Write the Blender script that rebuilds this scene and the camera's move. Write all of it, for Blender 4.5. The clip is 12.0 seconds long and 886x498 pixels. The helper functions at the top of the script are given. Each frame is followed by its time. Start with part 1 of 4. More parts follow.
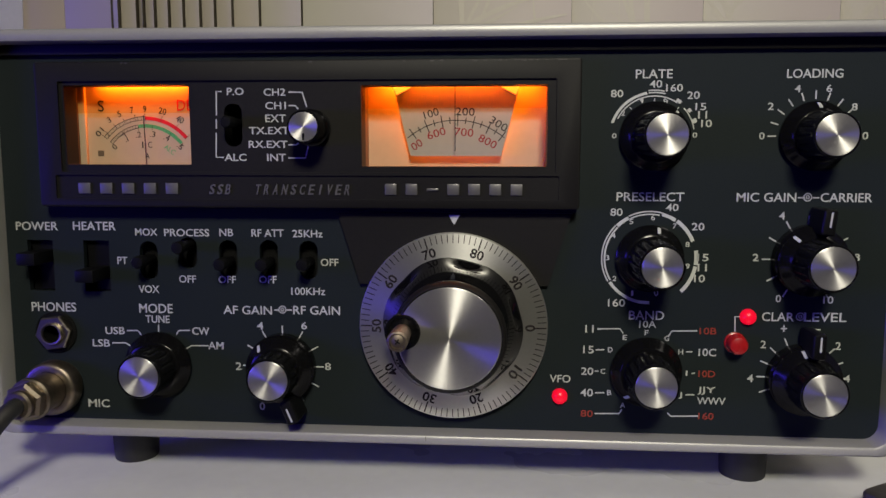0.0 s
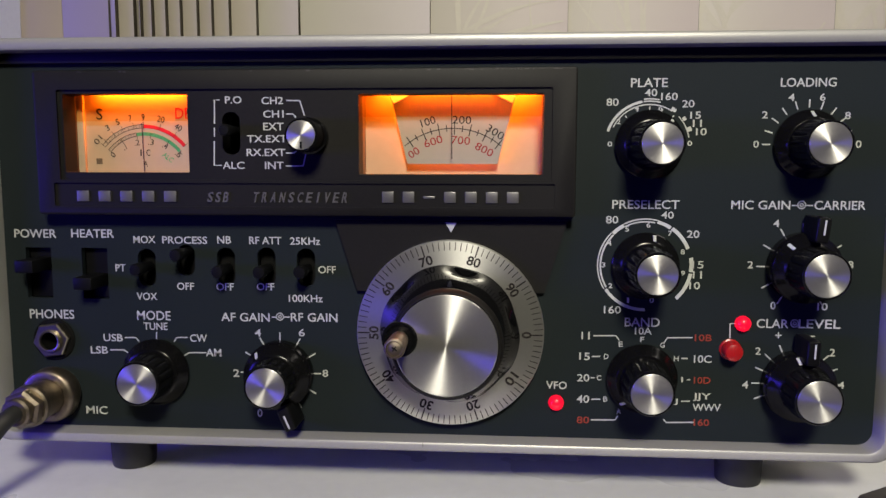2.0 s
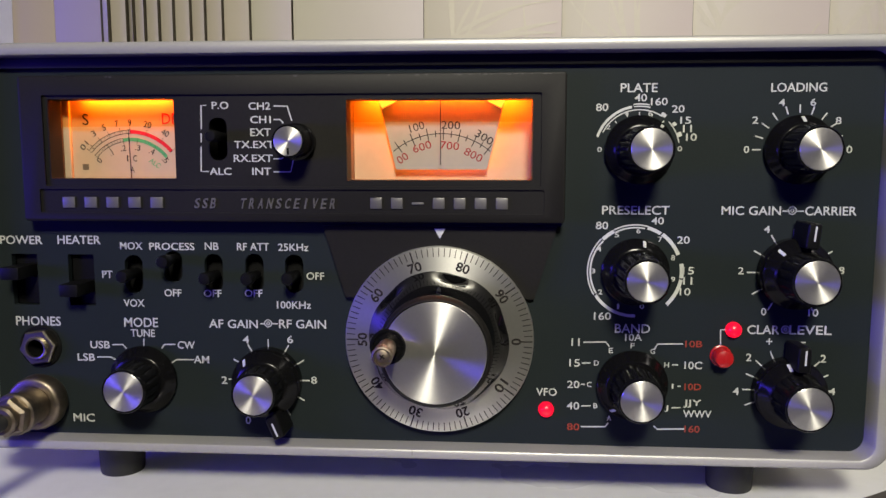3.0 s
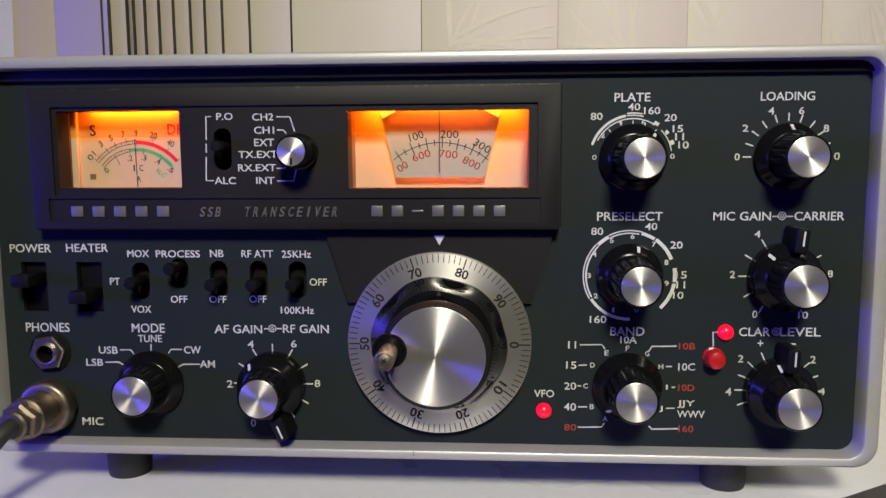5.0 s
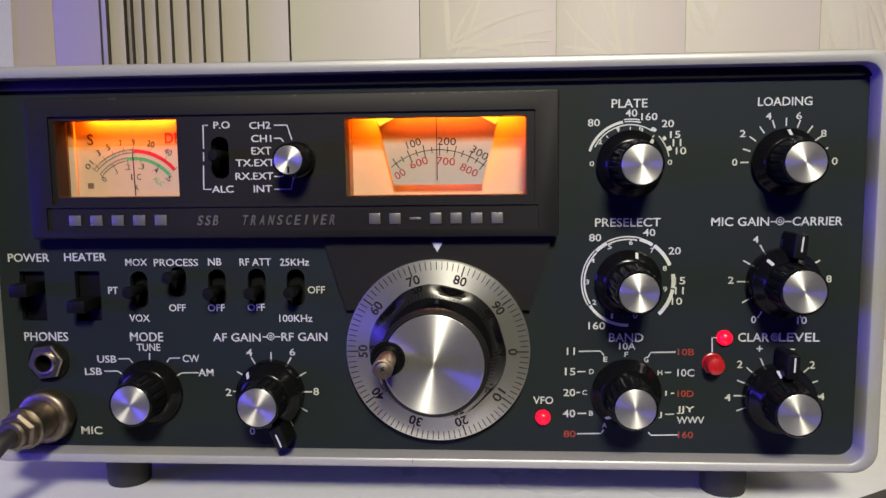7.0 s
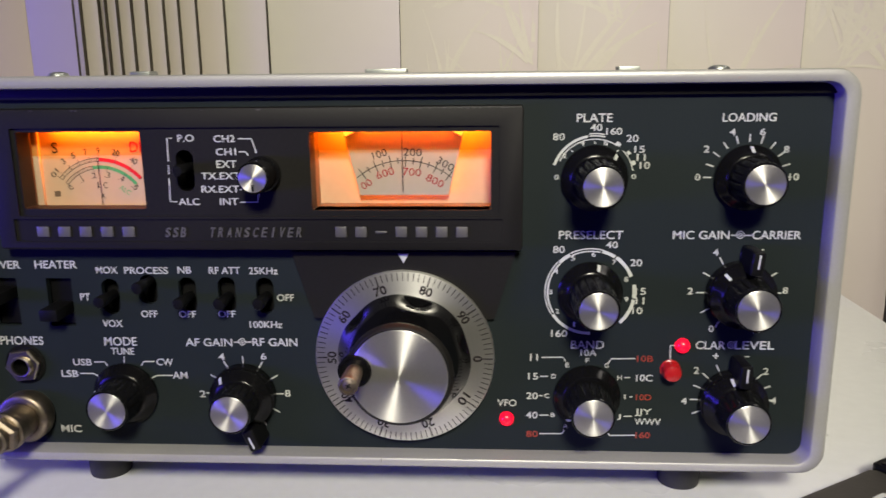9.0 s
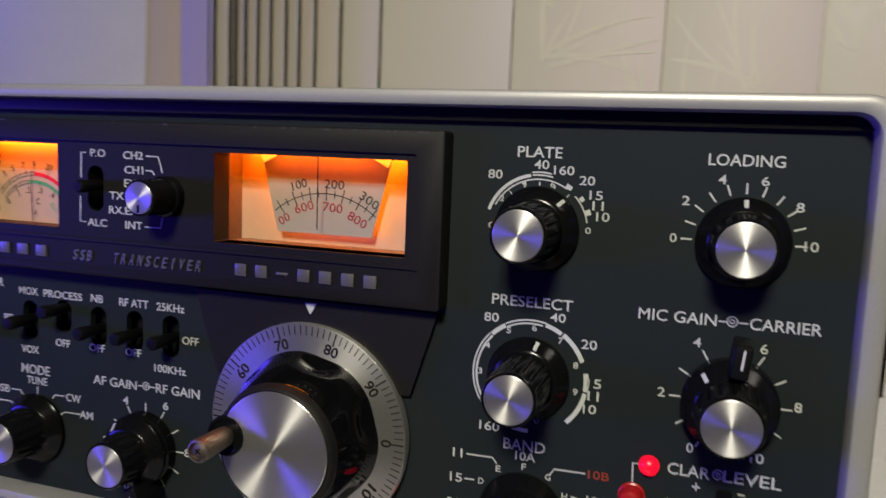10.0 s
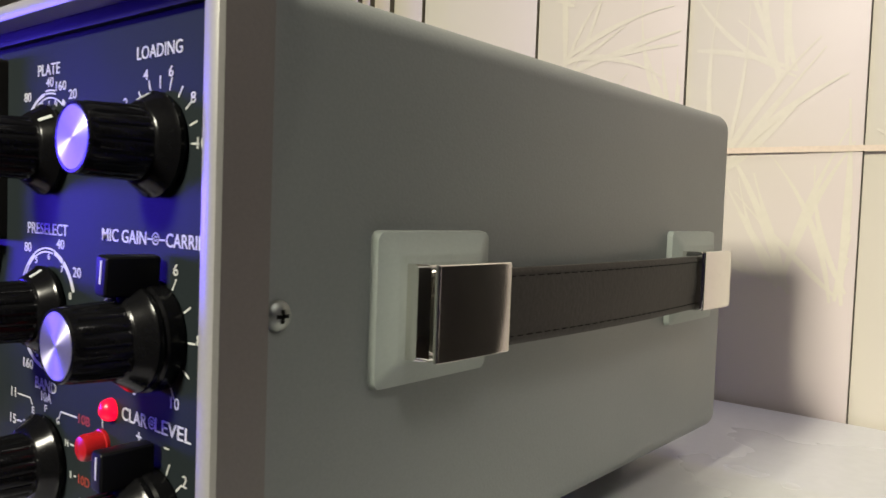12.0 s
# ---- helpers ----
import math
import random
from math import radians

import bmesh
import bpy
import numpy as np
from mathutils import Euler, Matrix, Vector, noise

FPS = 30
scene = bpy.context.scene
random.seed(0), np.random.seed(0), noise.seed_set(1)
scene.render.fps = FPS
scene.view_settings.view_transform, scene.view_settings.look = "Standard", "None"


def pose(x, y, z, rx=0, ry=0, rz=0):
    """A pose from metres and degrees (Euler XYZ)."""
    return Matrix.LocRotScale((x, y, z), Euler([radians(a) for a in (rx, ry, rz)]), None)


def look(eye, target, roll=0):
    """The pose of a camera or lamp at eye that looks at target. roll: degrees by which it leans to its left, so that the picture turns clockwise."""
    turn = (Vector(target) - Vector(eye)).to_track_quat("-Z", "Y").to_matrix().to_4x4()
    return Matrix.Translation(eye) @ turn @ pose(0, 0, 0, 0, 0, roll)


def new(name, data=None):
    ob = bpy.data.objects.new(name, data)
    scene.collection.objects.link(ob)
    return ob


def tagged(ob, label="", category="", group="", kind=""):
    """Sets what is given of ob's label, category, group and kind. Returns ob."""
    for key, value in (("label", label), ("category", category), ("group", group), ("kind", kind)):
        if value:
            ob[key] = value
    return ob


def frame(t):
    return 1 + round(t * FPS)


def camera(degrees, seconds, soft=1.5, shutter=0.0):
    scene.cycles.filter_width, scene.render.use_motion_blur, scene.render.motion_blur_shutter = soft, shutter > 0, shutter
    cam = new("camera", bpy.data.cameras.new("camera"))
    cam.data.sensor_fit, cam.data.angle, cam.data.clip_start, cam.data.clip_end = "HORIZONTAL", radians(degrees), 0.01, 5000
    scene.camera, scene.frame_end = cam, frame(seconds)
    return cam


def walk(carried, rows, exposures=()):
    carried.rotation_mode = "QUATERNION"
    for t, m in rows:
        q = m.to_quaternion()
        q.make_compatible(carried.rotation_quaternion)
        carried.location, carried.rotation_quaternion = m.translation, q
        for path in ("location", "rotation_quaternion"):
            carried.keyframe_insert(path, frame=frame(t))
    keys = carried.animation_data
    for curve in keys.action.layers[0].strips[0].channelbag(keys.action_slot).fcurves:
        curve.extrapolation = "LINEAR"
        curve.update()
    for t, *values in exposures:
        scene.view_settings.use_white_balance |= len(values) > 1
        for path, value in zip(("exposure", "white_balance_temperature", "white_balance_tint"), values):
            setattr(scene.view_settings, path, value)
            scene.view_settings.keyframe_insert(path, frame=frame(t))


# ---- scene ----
cam = camera(58.79, 12.0, soft=1.5, shutter=0.28)
PATH = [
    (0, (0.0266, -0.2887, 0.1247), (-0.0481, 0.7014, 0.0057), 0.04),
    (0.5, (0.0260, -0.2899, 0.1234), (-0.0518, 0.7003, 0.0077), 0.20),
    (1, (0.0257, -0.2885, 0.1245), (-0.0478, 0.7018, 0.0060), 0.05),
    (1.5, (0.0276, -0.2889, 0.1267), (-0.0460, 0.7012, 0.0072), -0.05),
    (2, (0.0268, -0.2902, 0.1260), (-0.0443, 0.7008, 0.0125), 0.04),
    (2.5, (0.0283, -0.2894, 0.1271), (-0.0424, 0.7016, 0.0138), -0.06),
    (3, (0.0298, -0.2877, 0.1287), (-0.0382, 0.7033, 0.0129), -0.03),
    (3.2, (0.0278, -0.2865, 0.1257), (-0.0400, 0.7044, 0.0096), 0.06),
    (4.8, (0.0288, -0.2933, 0.1303), (-0.0364, 0.6976, 0.0129), -0.18),
    (5, (0.0298, -0.2950, 0.1322), (-0.0358, 0.6959, 0.0152), -0.35),
    (5.5, (0.0326, -0.2932, 0.1321), (-0.0357, 0.6981, 0.0192), -0.63),
    (6, (0.0324, -0.2940, 0.1333), (-0.0356, 0.6971, 0.0189), -0.73),
    (6.5, (0.0338, -0.2932, 0.1345), (-0.0354, 0.6978, 0.0200), -0.86),
    (7, (0.0309, -0.2945, 0.1339), (-0.0359, 0.6967, 0.0201), -0.70),
    (8.8, (0.0352, -0.2900, 0.1620), (-0.0293, 0.6847, -0.0517), -0.09),
    (9, (0.0407, -0.2919, 0.1707), (-0.0149, 0.6816, -0.0512), -0.61),
    (9.2, (0.0549, -0.2830, 0.1666), (-0.0043, 0.6938, -0.0391), -1.11),
    (9.5, (0.0786, -0.2722, 0.1564), (0.0002, 0.7113, -0.0066), -1.30),
    (9.6, (0.0898, -0.2619, 0.1583), (-0.0123, 0.7195, -0.0044), -0.92),
    (10, (0.1260, -0.2228, 0.1515), (-0.1877, 0.7192, 0.0319), 2.30),
    (10.2, (0.1554, -0.2036, 0.1481), (-0.2813, 0.6913, 0.0563), 1.95),
    (10.3, (0.1714, -0.1919, 0.1449), (-0.2920, 0.6914, 0.0737), 2.02),
    (10.5, (0.1970, -0.1739, 0.1407), (-0.2820, 0.7026, 0.0923), 2.53),
    (10.7, (0.2156, -0.1577, 0.1345), (-0.2782, 0.7108, 0.0916), 3.53),
    (11, (0.2437, -0.1407, 0.1249), (-0.2907, 0.7029, 0.0720), 3.07),
    (11.2, (0.2691, -0.1333, 0.1259), (-0.3097, 0.6807, 0.0755), 2.43),
    (11.5, (0.2871, -0.1150, 0.1225), (-0.3319, 0.6693, 0.0822), 1.71),
    (11.7, (0.2923, -0.1070, 0.1199), (-0.3334, 0.6716, 0.0742), 1.99),
    (12, (0.3011, -0.0987, 0.1189), (-0.3303, 0.6752, 0.0688), 2.04),
]
EXPOSURES = [(0.0, -0.95), (1.5, -0.7), (2.5, -0.35), (3.2, -0.3), (5.0, -0.22), (6.5, -0.17), (9.0, -0.15), (9.5, -0.62), (10.0, -0.64), (10.5, -0.5), (11.0, -0.33), (12.0, 0.16)]
walk(cam, [(t, look(eye, target, roll)) for t, eye, target, roll in PATH], EXPOSURES)

# ---- light ----
world = bpy.data.worlds.new("room_air")
scene.world = world
world.use_nodes = True
world.node_tree.nodes["Background"].inputs[0].default_value = (1.0, 0.93, 0.82, 1)
world.node_tree.nodes["Background"].inputs[1].default_value = 0.02


def area_lamp(name, eye, target, size, size_y, watts, rgb, spread=180):
    data = bpy.data.lights.new(name, "AREA")
    data.shape, data.size, data.size_y, data.energy, data.color = "RECTANGLE", size, size_y, watts, rgb
    data.spread = radians(spread)
    ob = new(name, data)
    ob.matrix_world = look(eye, target)
    return ob


area_lamp("room_lamp", (0.14, -1.00, 0.79), (0.10, 0.10, 0.12), 0.20, 0.20, 6.2, (1.0, 0.945, 0.77), 90)
# Added lamp with no known fixture; brightens the case flank and right tabletop.
area_lamp("right_fill_lamp", (1.12, -0.18, 1.40), (0.25, 0.42, 0.1), 0.40, 0.40, 1.6, (1.0, 0.93, 0.84), 84)
area_lamp("blue_strip_lamp", (-0.62, -0.46, 0.12), (0.0, -0.36, 0.04), 0.62, 0.14, 2.65, (0.075, 0.040, 1.0), 84)
area_lamp("blue_wall_lamp", (-1.12, 0.36, 0.46), (-0.86, 0.50, 0.38), 0.10, 0.10, 1.5, (0.09, 0.06, 1.0), 110)
M = 0.001


# ---- materials ----
def material(name, rgb, rough=0.5, metal=0.0, grain=400.0, vary=0.12, bump=0.05, cloud=12.0, spread=0.06, spec=0.5):
    """A paint or metal with fine grain, soft stains and a little relief."""
    m = bpy.data.materials.new(name)
    m.use_nodes = True
    n, l = m.node_tree.nodes, m.node_tree.links
    b = n["Principled BSDF"]
    b.inputs["Roughness"].default_value, b.inputs["Metallic"].default_value = rough, metal
    b.inputs["Specular IOR Level"].default_value = spec
    at = n.new("ShaderNodeTexCoord")
    fine, wide = n.new("ShaderNodeTexNoise"), n.new("ShaderNodeTexNoise")
    fine.inputs["Scale"].default_value, fine.inputs["Detail"].default_value = grain, 4
    wide.inputs["Scale"].default_value, wide.inputs["Detail"].default_value = cloud, 5
    for tex in (fine, wide):
        l.new(at.outputs["Object"], tex.inputs["Vector"])
    both = n.new("ShaderNodeMath")
    both.operation = "ADD"
    l.new(fine.outputs["Fac"], both.inputs[0]), l.new(wide.outputs["Fac"], both.inputs[1])
    ramp = n.new("ShaderNodeMapRange")
    ramp.inputs["From Min"].default_value, ramp.inputs["From Max"].default_value = 0.6, 1.4
    ramp.inputs["To Min"].default_value, ramp.inputs["To Max"].default_value = 1 - vary, 1 + vary
    l.new(both.outputs[0], ramp.inputs["Value"])
    mix = n.new("ShaderNodeVectorMath")
    mix.operation = "SCALE"
    mix.inputs[0].default_value = rgb
    l.new(ramp.outputs[0], mix.inputs["Scale"])
    l.new(mix.outputs[0], b.inputs["Base Color"])
    gloss = n.new("ShaderNodeMapRange")
    gloss.inputs["From Min"].default_value, gloss.inputs["From Max"].default_value = 0.3, 0.7
    gloss.inputs["To Min"].default_value, gloss.inputs["To Max"].default_value = max(rough - spread, 0.02), rough + spread
    l.new(wide.outputs["Fac"], gloss.inputs["Value"]), l.new(gloss.outputs[0], b.inputs["Roughness"])
    if bump:
        r = n.new("ShaderNodeBump")
        r.inputs["Strength"].default_value, r.inputs["Distance"].default_value = bump, 0.0004
        l.new(fine.outputs["Fac"], r.inputs["Height"]), l.new(r.outputs[0], b.inputs["Normal"])
    return m


def turned_metal(name, rgb, rough=0.3, aniso=0.85, metal=1.0):
    """Metal turned on a lathe: fine rings round the axis that faces out of the panel."""
    m = material(name, rgb, rough, metal, grain=900, vary=0.05, bump=0.0, spread=0.03)
    n, l = m.node_tree.nodes, m.node_tree.links
    b = n["Principled BSDF"]
    b.inputs["Anisotropic"].default_value, b.inputs["Anisotropic Rotation"].default_value = aniso, 0.25
    t = n.new("ShaderNodeTangent")
    t.direction_type, t.axis = "RADIAL", "Y"
    l.new(t.outputs[0], b.inputs["Tangent"])
    return m


def glowing(name, rgb, strength, base):
    m = material(name, base, 0.3, vary=0.03)
    b = m.node_tree.nodes["Principled BSDF"]
    b.inputs["Emission Color"].default_value, b.inputs["Emission Strength"].default_value = (*rgb, 1), strength
    return m


panel_paint = material("slate_panel_paint", (0.0128, 0.0170, 0.0186), 0.52, grain=1500, vary=0.10, bump=0.10, cloud=18, spec=0.075)
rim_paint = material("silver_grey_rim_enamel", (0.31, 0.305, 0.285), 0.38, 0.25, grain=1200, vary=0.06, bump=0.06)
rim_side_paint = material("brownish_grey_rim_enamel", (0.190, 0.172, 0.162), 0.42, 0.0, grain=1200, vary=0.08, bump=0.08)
case_paint = material("grey_hammered_enamel", (0.222, 0.243, 0.235), 0.42, 0.0, grain=1100, vary=0.07, bump=0.16, cloud=9)
plate_paint = material("pale_grey_green_plastic", (0.33, 0.37, 0.34), 0.45, grain=900, vary=0.06, bump=0.05)
bezel_black = material("satin_black_bezel_plastic", (0.0085, 0.0079, 0.0076), 0.5, grain=900, vary=0.25, bump=0.06, spec=0.16)
slot_black = material("dull_black_slot", (0.004, 0.004, 0.004), 0.7, vary=0.2, spec=0.1)
knob_black = material("glossy_black_knob_plastic", (0.004, 0.004, 0.0045), 0.17, grain=700, vary=0.3, bump=0.02, spread=0.05, spec=0.17)
grip_black = material("polished_black_grip_plastic", (0.003, 0.003, 0.0035), 0.06, grain=700, vary=0.3, bump=0.005, spread=0.02, spec=0.27)
lever_black = material("black_lever_plastic", (0.004, 0.004, 0.0045), 0.42, grain=900, vary=0.2, spec=0.14)
rubber = material("black_rubber", (0.012, 0.012, 0.013), 0.6, grain=800, vary=0.2, bump=0.2)
white_ink = material("white_ink", (0.47, 0.48, 0.465), 0.5, grain=1500, vary=0.10)
red_ink = material("red_ink", (0.25, 0.028, 0.014), 0.5, grain=1500, vary=0.12)
black_ink = material("black_ink", (0.016, 0.012, 0.012), 0.6, spec=0.2)
dial_red_ink = material("dial_red_ink", (0.24, 0.012, 0.016), 0.6, spec=0.2)
scale_red = material("scale_red_ink", (0.48, 0.012, 0.018), 0.6, spec=0.2)
scale_green = material("scale_green_ink", (0.06, 0.30, 0.10), 0.5)
main_cap_metal = turned_metal("turned_aluminium_main_cap", (0.54, 0.53, 0.52), 0.34, 0.94, 0.87)
cap_metal = turned_metal("turned_aluminium_cap", (0.52, 0.51, 0.50), 0.42, 0.86, 0.87)
ring_metal = turned_metal("satin_aluminium_dial_ring", (0.66, 0.65, 0.62), 0.36, 0.74, 0.90)
chrome = material("worn_chrome", (0.78, 0.76, 0.72), 0.09, 1.0, grain=300, vary=0.04, bump=0.01, spread=0.04)
crank_metal = material("dull_brown_knurled_nickel", (0.20, 0.165, 0.13), 0.5, 1.0, grain=700, vary=0.2, bump=0.1)
plug_metal = material("worn_brown_nickel", (0.24, 0.20, 0.155), 0.44, 1.0, grain=420, vary=0.3, bump=0.08, spread=0.10)
nickel = material("brownish_nickel", (0.36, 0.32, 0.26), 0.34, 1.0, grain=500, vary=0.15, bump=0.05)
screw_metal = material("zinc_screw", (0.34, 0.36, 0.34), 0.42, 0.9, grain=700, vary=0.12)
leather = material("dark_brown_black_leather", (0.030, 0.026, 0.022), 0.55, grain=600, vary=0.25, bump=0.5)
liner_brown = material("amber_window_liner", (0.11, 0.078, 0.05), 0.5, vary=0.2)
dial_card = material("cream_dial_card", (0.42, 0.305, 0.195), 0.55, vary=0.04)
dial_film = material("grey_dial_film", (0.31, 0.285, 0.225), 0.5, vary=0.04)
red_glow = glowing("red_lamp_glow", (1.0, 0.002, 0.030), 1.5, (0.22, 0.004, 0.01))
bulb_glow = glowing("amber_bulb_glow", (1.0, 0.50, 0.07), 2.2, (0.9, 0.5, 0.1))
satin_silver = material("satin_silver_lettering", (0.16, 0.155, 0.155), 0.38, 0.6, grain=800, vary=0.1, bump=0.02)
red_plastic = material("dull_red_plastic", (0.36, 0.010, 0.012), 0.3, vary=0.15)
table_white = material("white_laminate", (0.63, 0.635, 0.635), 0.30, grain=160, vary=0.05, bump=0.02, cloud=5)
groove_brown = material("dark_groove_brown", (0.055, 0.046, 0.030), 0.6, vary=0.2)
trim_brown = material("dark_brown_wood_trim", (0.012, 0.010, 0.009), 0.5, grain=60, vary=0.3)
paper = material("white_paper", (0.74, 0.73, 0.74), 0.7, grain=200, vary=0.04)
pen_blue = material("blue_pen_ink", (0.03, 0.03, 0.55), 0.5)
grey_print = material("faint_grey_print", (0.67, 0.67, 0.69), 0.7)
leaf_ink = material("pale_leaf_print", (0.619, 0.575, 0.497), 0.5, grain=250, vary=0.04)
box_black = material("charcoal_plastic", (0.030, 0.027, 0.025), 0.5, grain=500, vary=0.2, bump=0.2)
room_paint = material("beige_room_paint", (0.45, 0.42, 0.36), 0.8, grain=60, vary=0.05)
dark_room = material("unseen_wall_dark_brown", (0.055, 0.045, 0.038), 0.9, grain=60, vary=0.2)
floor_wood = material("brown_wood_floor", (0.25, 0.16, 0.09), 0.5, grain=30, vary=0.25)


def board_material(name, left, right):
    """Wall board film: one tint running into another across the board."""
    m = material(name, left, 0.45, grain=250, vary=0.03, bump=0.03)
    n, l = m.node_tree.nodes, m.node_tree.links
    at, sep, tint = n.new("ShaderNodeTexCoord"), n.new("ShaderNodeSeparateXYZ"), n.new("ShaderNodeMix")
    l.new(at.outputs["Generated"], sep.inputs[0])
    tint.data_type = "RGBA"
    tint.inputs["A"].default_value, tint.inputs["B"].default_value = (*left, 1), (*right, 1)
    cloud, sway = n.new("ShaderNodeTexNoise"), n.new("ShaderNodeMath")
    cloud.inputs["Scale"].default_value = 9.0
    l.new(at.outputs["Object"], cloud.inputs["Vector"])
    sway.operation = "MULTIPLY_ADD"
    sway.inputs[1].default_value = 0.35
    shift = n.new("ShaderNodeMath")
    shift.operation = "SUBTRACT"
    shift.inputs[1].default_value = 0.17
    l.new(sep.outputs["X"], shift.inputs[0])
    l.new(cloud.outputs["Fac"], sway.inputs[0]), l.new(shift.outputs[0], sway.inputs[2])
    l.new(sway.outputs[0], tint.inputs["Factor"])
    l.new(tint.outputs["Result"], n["Principled BSDF"].inputs["Base Color"])
    return m


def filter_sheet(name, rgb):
    """A thin clear sheet that tints what lies behind it like coloured light."""
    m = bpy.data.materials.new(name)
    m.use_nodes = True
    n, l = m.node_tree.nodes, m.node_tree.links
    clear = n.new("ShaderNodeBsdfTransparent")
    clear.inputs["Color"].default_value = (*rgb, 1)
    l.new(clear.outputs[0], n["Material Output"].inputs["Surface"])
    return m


# Added tint for the cards' upper bands, in place of amber lamplight.
amber_glow_sheet = filter_sheet("amber_glow_sheet", (1.0, 0.86, 0.66))
leaf_board = board_material("leaf_pattern_board_film", (0.61, 0.567, 0.485), (0.61, 0.535, 0.53))
plain_board = board_material("plain_board_film", (0.60, 0.57, 0.46), (0.59, 0.53, 0.56))
lath_board = board_material("lath_film", (0.60, 0.54, 0.44), (0.58, 0.52, 0.46))
lilac_board = board_material("lilac_board_film", (0.50, 0.43, 0.72), (0.47, 0.40, 0.68))
pink_board = board_material("pink_board_film", (0.64, 0.54, 0.47), (0.64, 0.54, 0.47))


# ---- shapes ----
def finish(bm, sharp=35):
    bmesh.ops.remove_doubles(bm, verts=bm.verts, dist=1e-7)
    bmesh.ops.recalc_face_normals(bm, faces=bm.faces)
    for f in bm.faces:
        f.smooth = True
    for e in bm.edges:
        e.smooth = len(e.link_faces) == 2 and e.calc_face_angle(0) < radians(sharp)
    return bm


def part(name, bm, mat, parent, label=""):
    """One mesh object under a thing, or under a part of it."""
    if isinstance(bm, bmesh.types.BMesh):
        data = bpy.data.meshes.new(name)
        bm.to_mesh(data), bm.free()
    else:
        data = bm
    if mat and not data.materials:
        data.materials.append(mat)
    ob = new(name, data)
    ob.parent = parent
    return tagged(ob, label=label)


def thing(name, label, category, place=(0, 0, 0), turn=0, group="", kind=""):
    ob = new(name)
    ob.empty_display_size = 0.02
    ob.matrix_basis = pose(*place, 0, 0, turn)
    return tagged(ob, label, category, group, kind)


def box(x0, x1, y0, y1, z0, z1, bevel=0.0, segments=2, bm=None):
    """A block in millimetres, with rounded edges."""
    own = bmesh.new()
    bmesh.ops.create_cube(own, size=1)
    for v in own.verts:
        v.co = Vector((x0 + (v.co.x + 0.5) * (x1 - x0), y0 + (v.co.y + 0.5) * (y1 - y0), z0 + (v.co.z + 0.5) * (z1 - z0))) * M
    if bevel:
        bmesh.ops.bevel(own, geom=list(own.edges), offset=bevel * M, segments=segments, affect="EDGES", profile=0.6)
    finish(own)
    if bm is None:
        return own
    tmp = bpy.data.meshes.new("tmp")
    own.to_mesh(tmp), own.free(), bm.from_mesh(tmp), bpy.data.meshes.remove(tmp)
    return bm


def lathe(profile, x=0, z=0, y=0, n=56, flute=None, sharp=35):
    """A turned form on an axis out of the panel: rows of radius and distance out of it, in millimetres."""
    bm = bmesh.new()
    rings = []
    for r, d in profile:
        if r <= 0:
            rings.append([bm.verts.new(Vector((x, y - d, z)) * M)])
            continue
        ring = []
        for k in range(n):
            a = 2 * math.pi * k / n
            rr = r * (flute(a, d) if flute else 1)
            ring.append(bm.verts.new(Vector((x + rr * math.cos(a), y - d, z + rr * math.sin(a))) * M))
        rings.append(ring)
    for a, b in zip(rings, rings[1:]):
        for k in range(n):
            q = [a[k % len(a)], a[(k + 1) % len(a)], b[(k + 1) % len(b)], b[k % len(b)]]
            q = list(dict.fromkeys(q))
            if len(q) > 2:
                bm.faces.new(q)
    return finish(bm, sharp)


def rounded(x0, x1, z0, z1, r, n=6):
    """Corner points of a rounded rectangle, in millimetres."""
    pts = []
    for cx, cz, a in ((x1 - r, z1 - r, 0), (x0 + r, z1 - r, 90), (x0 + r, z0 + r, 180), (x1 - r, z0 + r, 270)):
        for k in range(n + 1):
            t = radians(a + 90 * k / n)
            pts.append((cx + r * math.cos(t), cz + r * math.sin(t)))
    return pts


def loft(rings, closed=False, caps=(True, True), sharp=35):
    """Skin over rings of equal count; each ring is (points in x and z, y)."""
    bm = bmesh.new()
    rows = [[bm.verts.new(Vector((px, y, pz)) * M) for px, pz in pts] for pts, y in rings]
    pairs = list(zip(rows, rows[1:])) + ([(rows[-1], rows[0])] if closed else [])
    n = len(rows[0])
    for a, b in pairs:
        for k in range(n):
            bm.faces.new([a[k], a[(k + 1) % n], b[(k + 1) % n], b[k]])
    if not closed:
        for row, want in ((rows[0], caps[0]), (rows[-1], caps[1])):
            if want:
                bm.faces.new(row)
    return finish(bm, sharp)


def slab(x0, x1, z0, z1, r, y0, y1, edge=0.0):
    """A plate with rounded corners, its front at y0; edge: the rounding of its front edge."""
    rings = [(rounded(x0, x1, z0, z1, r), y1), (rounded(x0, x1, z0, z1, r), y0 + edge)]
    if edge:
        e = edge * 0.3
        rings.append((rounded(x0 + e, x1 - e, z0 + e, z1 - e, max(r - e, 0.05)), y0 + e))
        rings.append((rounded(x0 + edge, x1 - edge, z0 + edge, z1 - edge, max(r - edge, 0.05)), y0))
    return loft(rings)


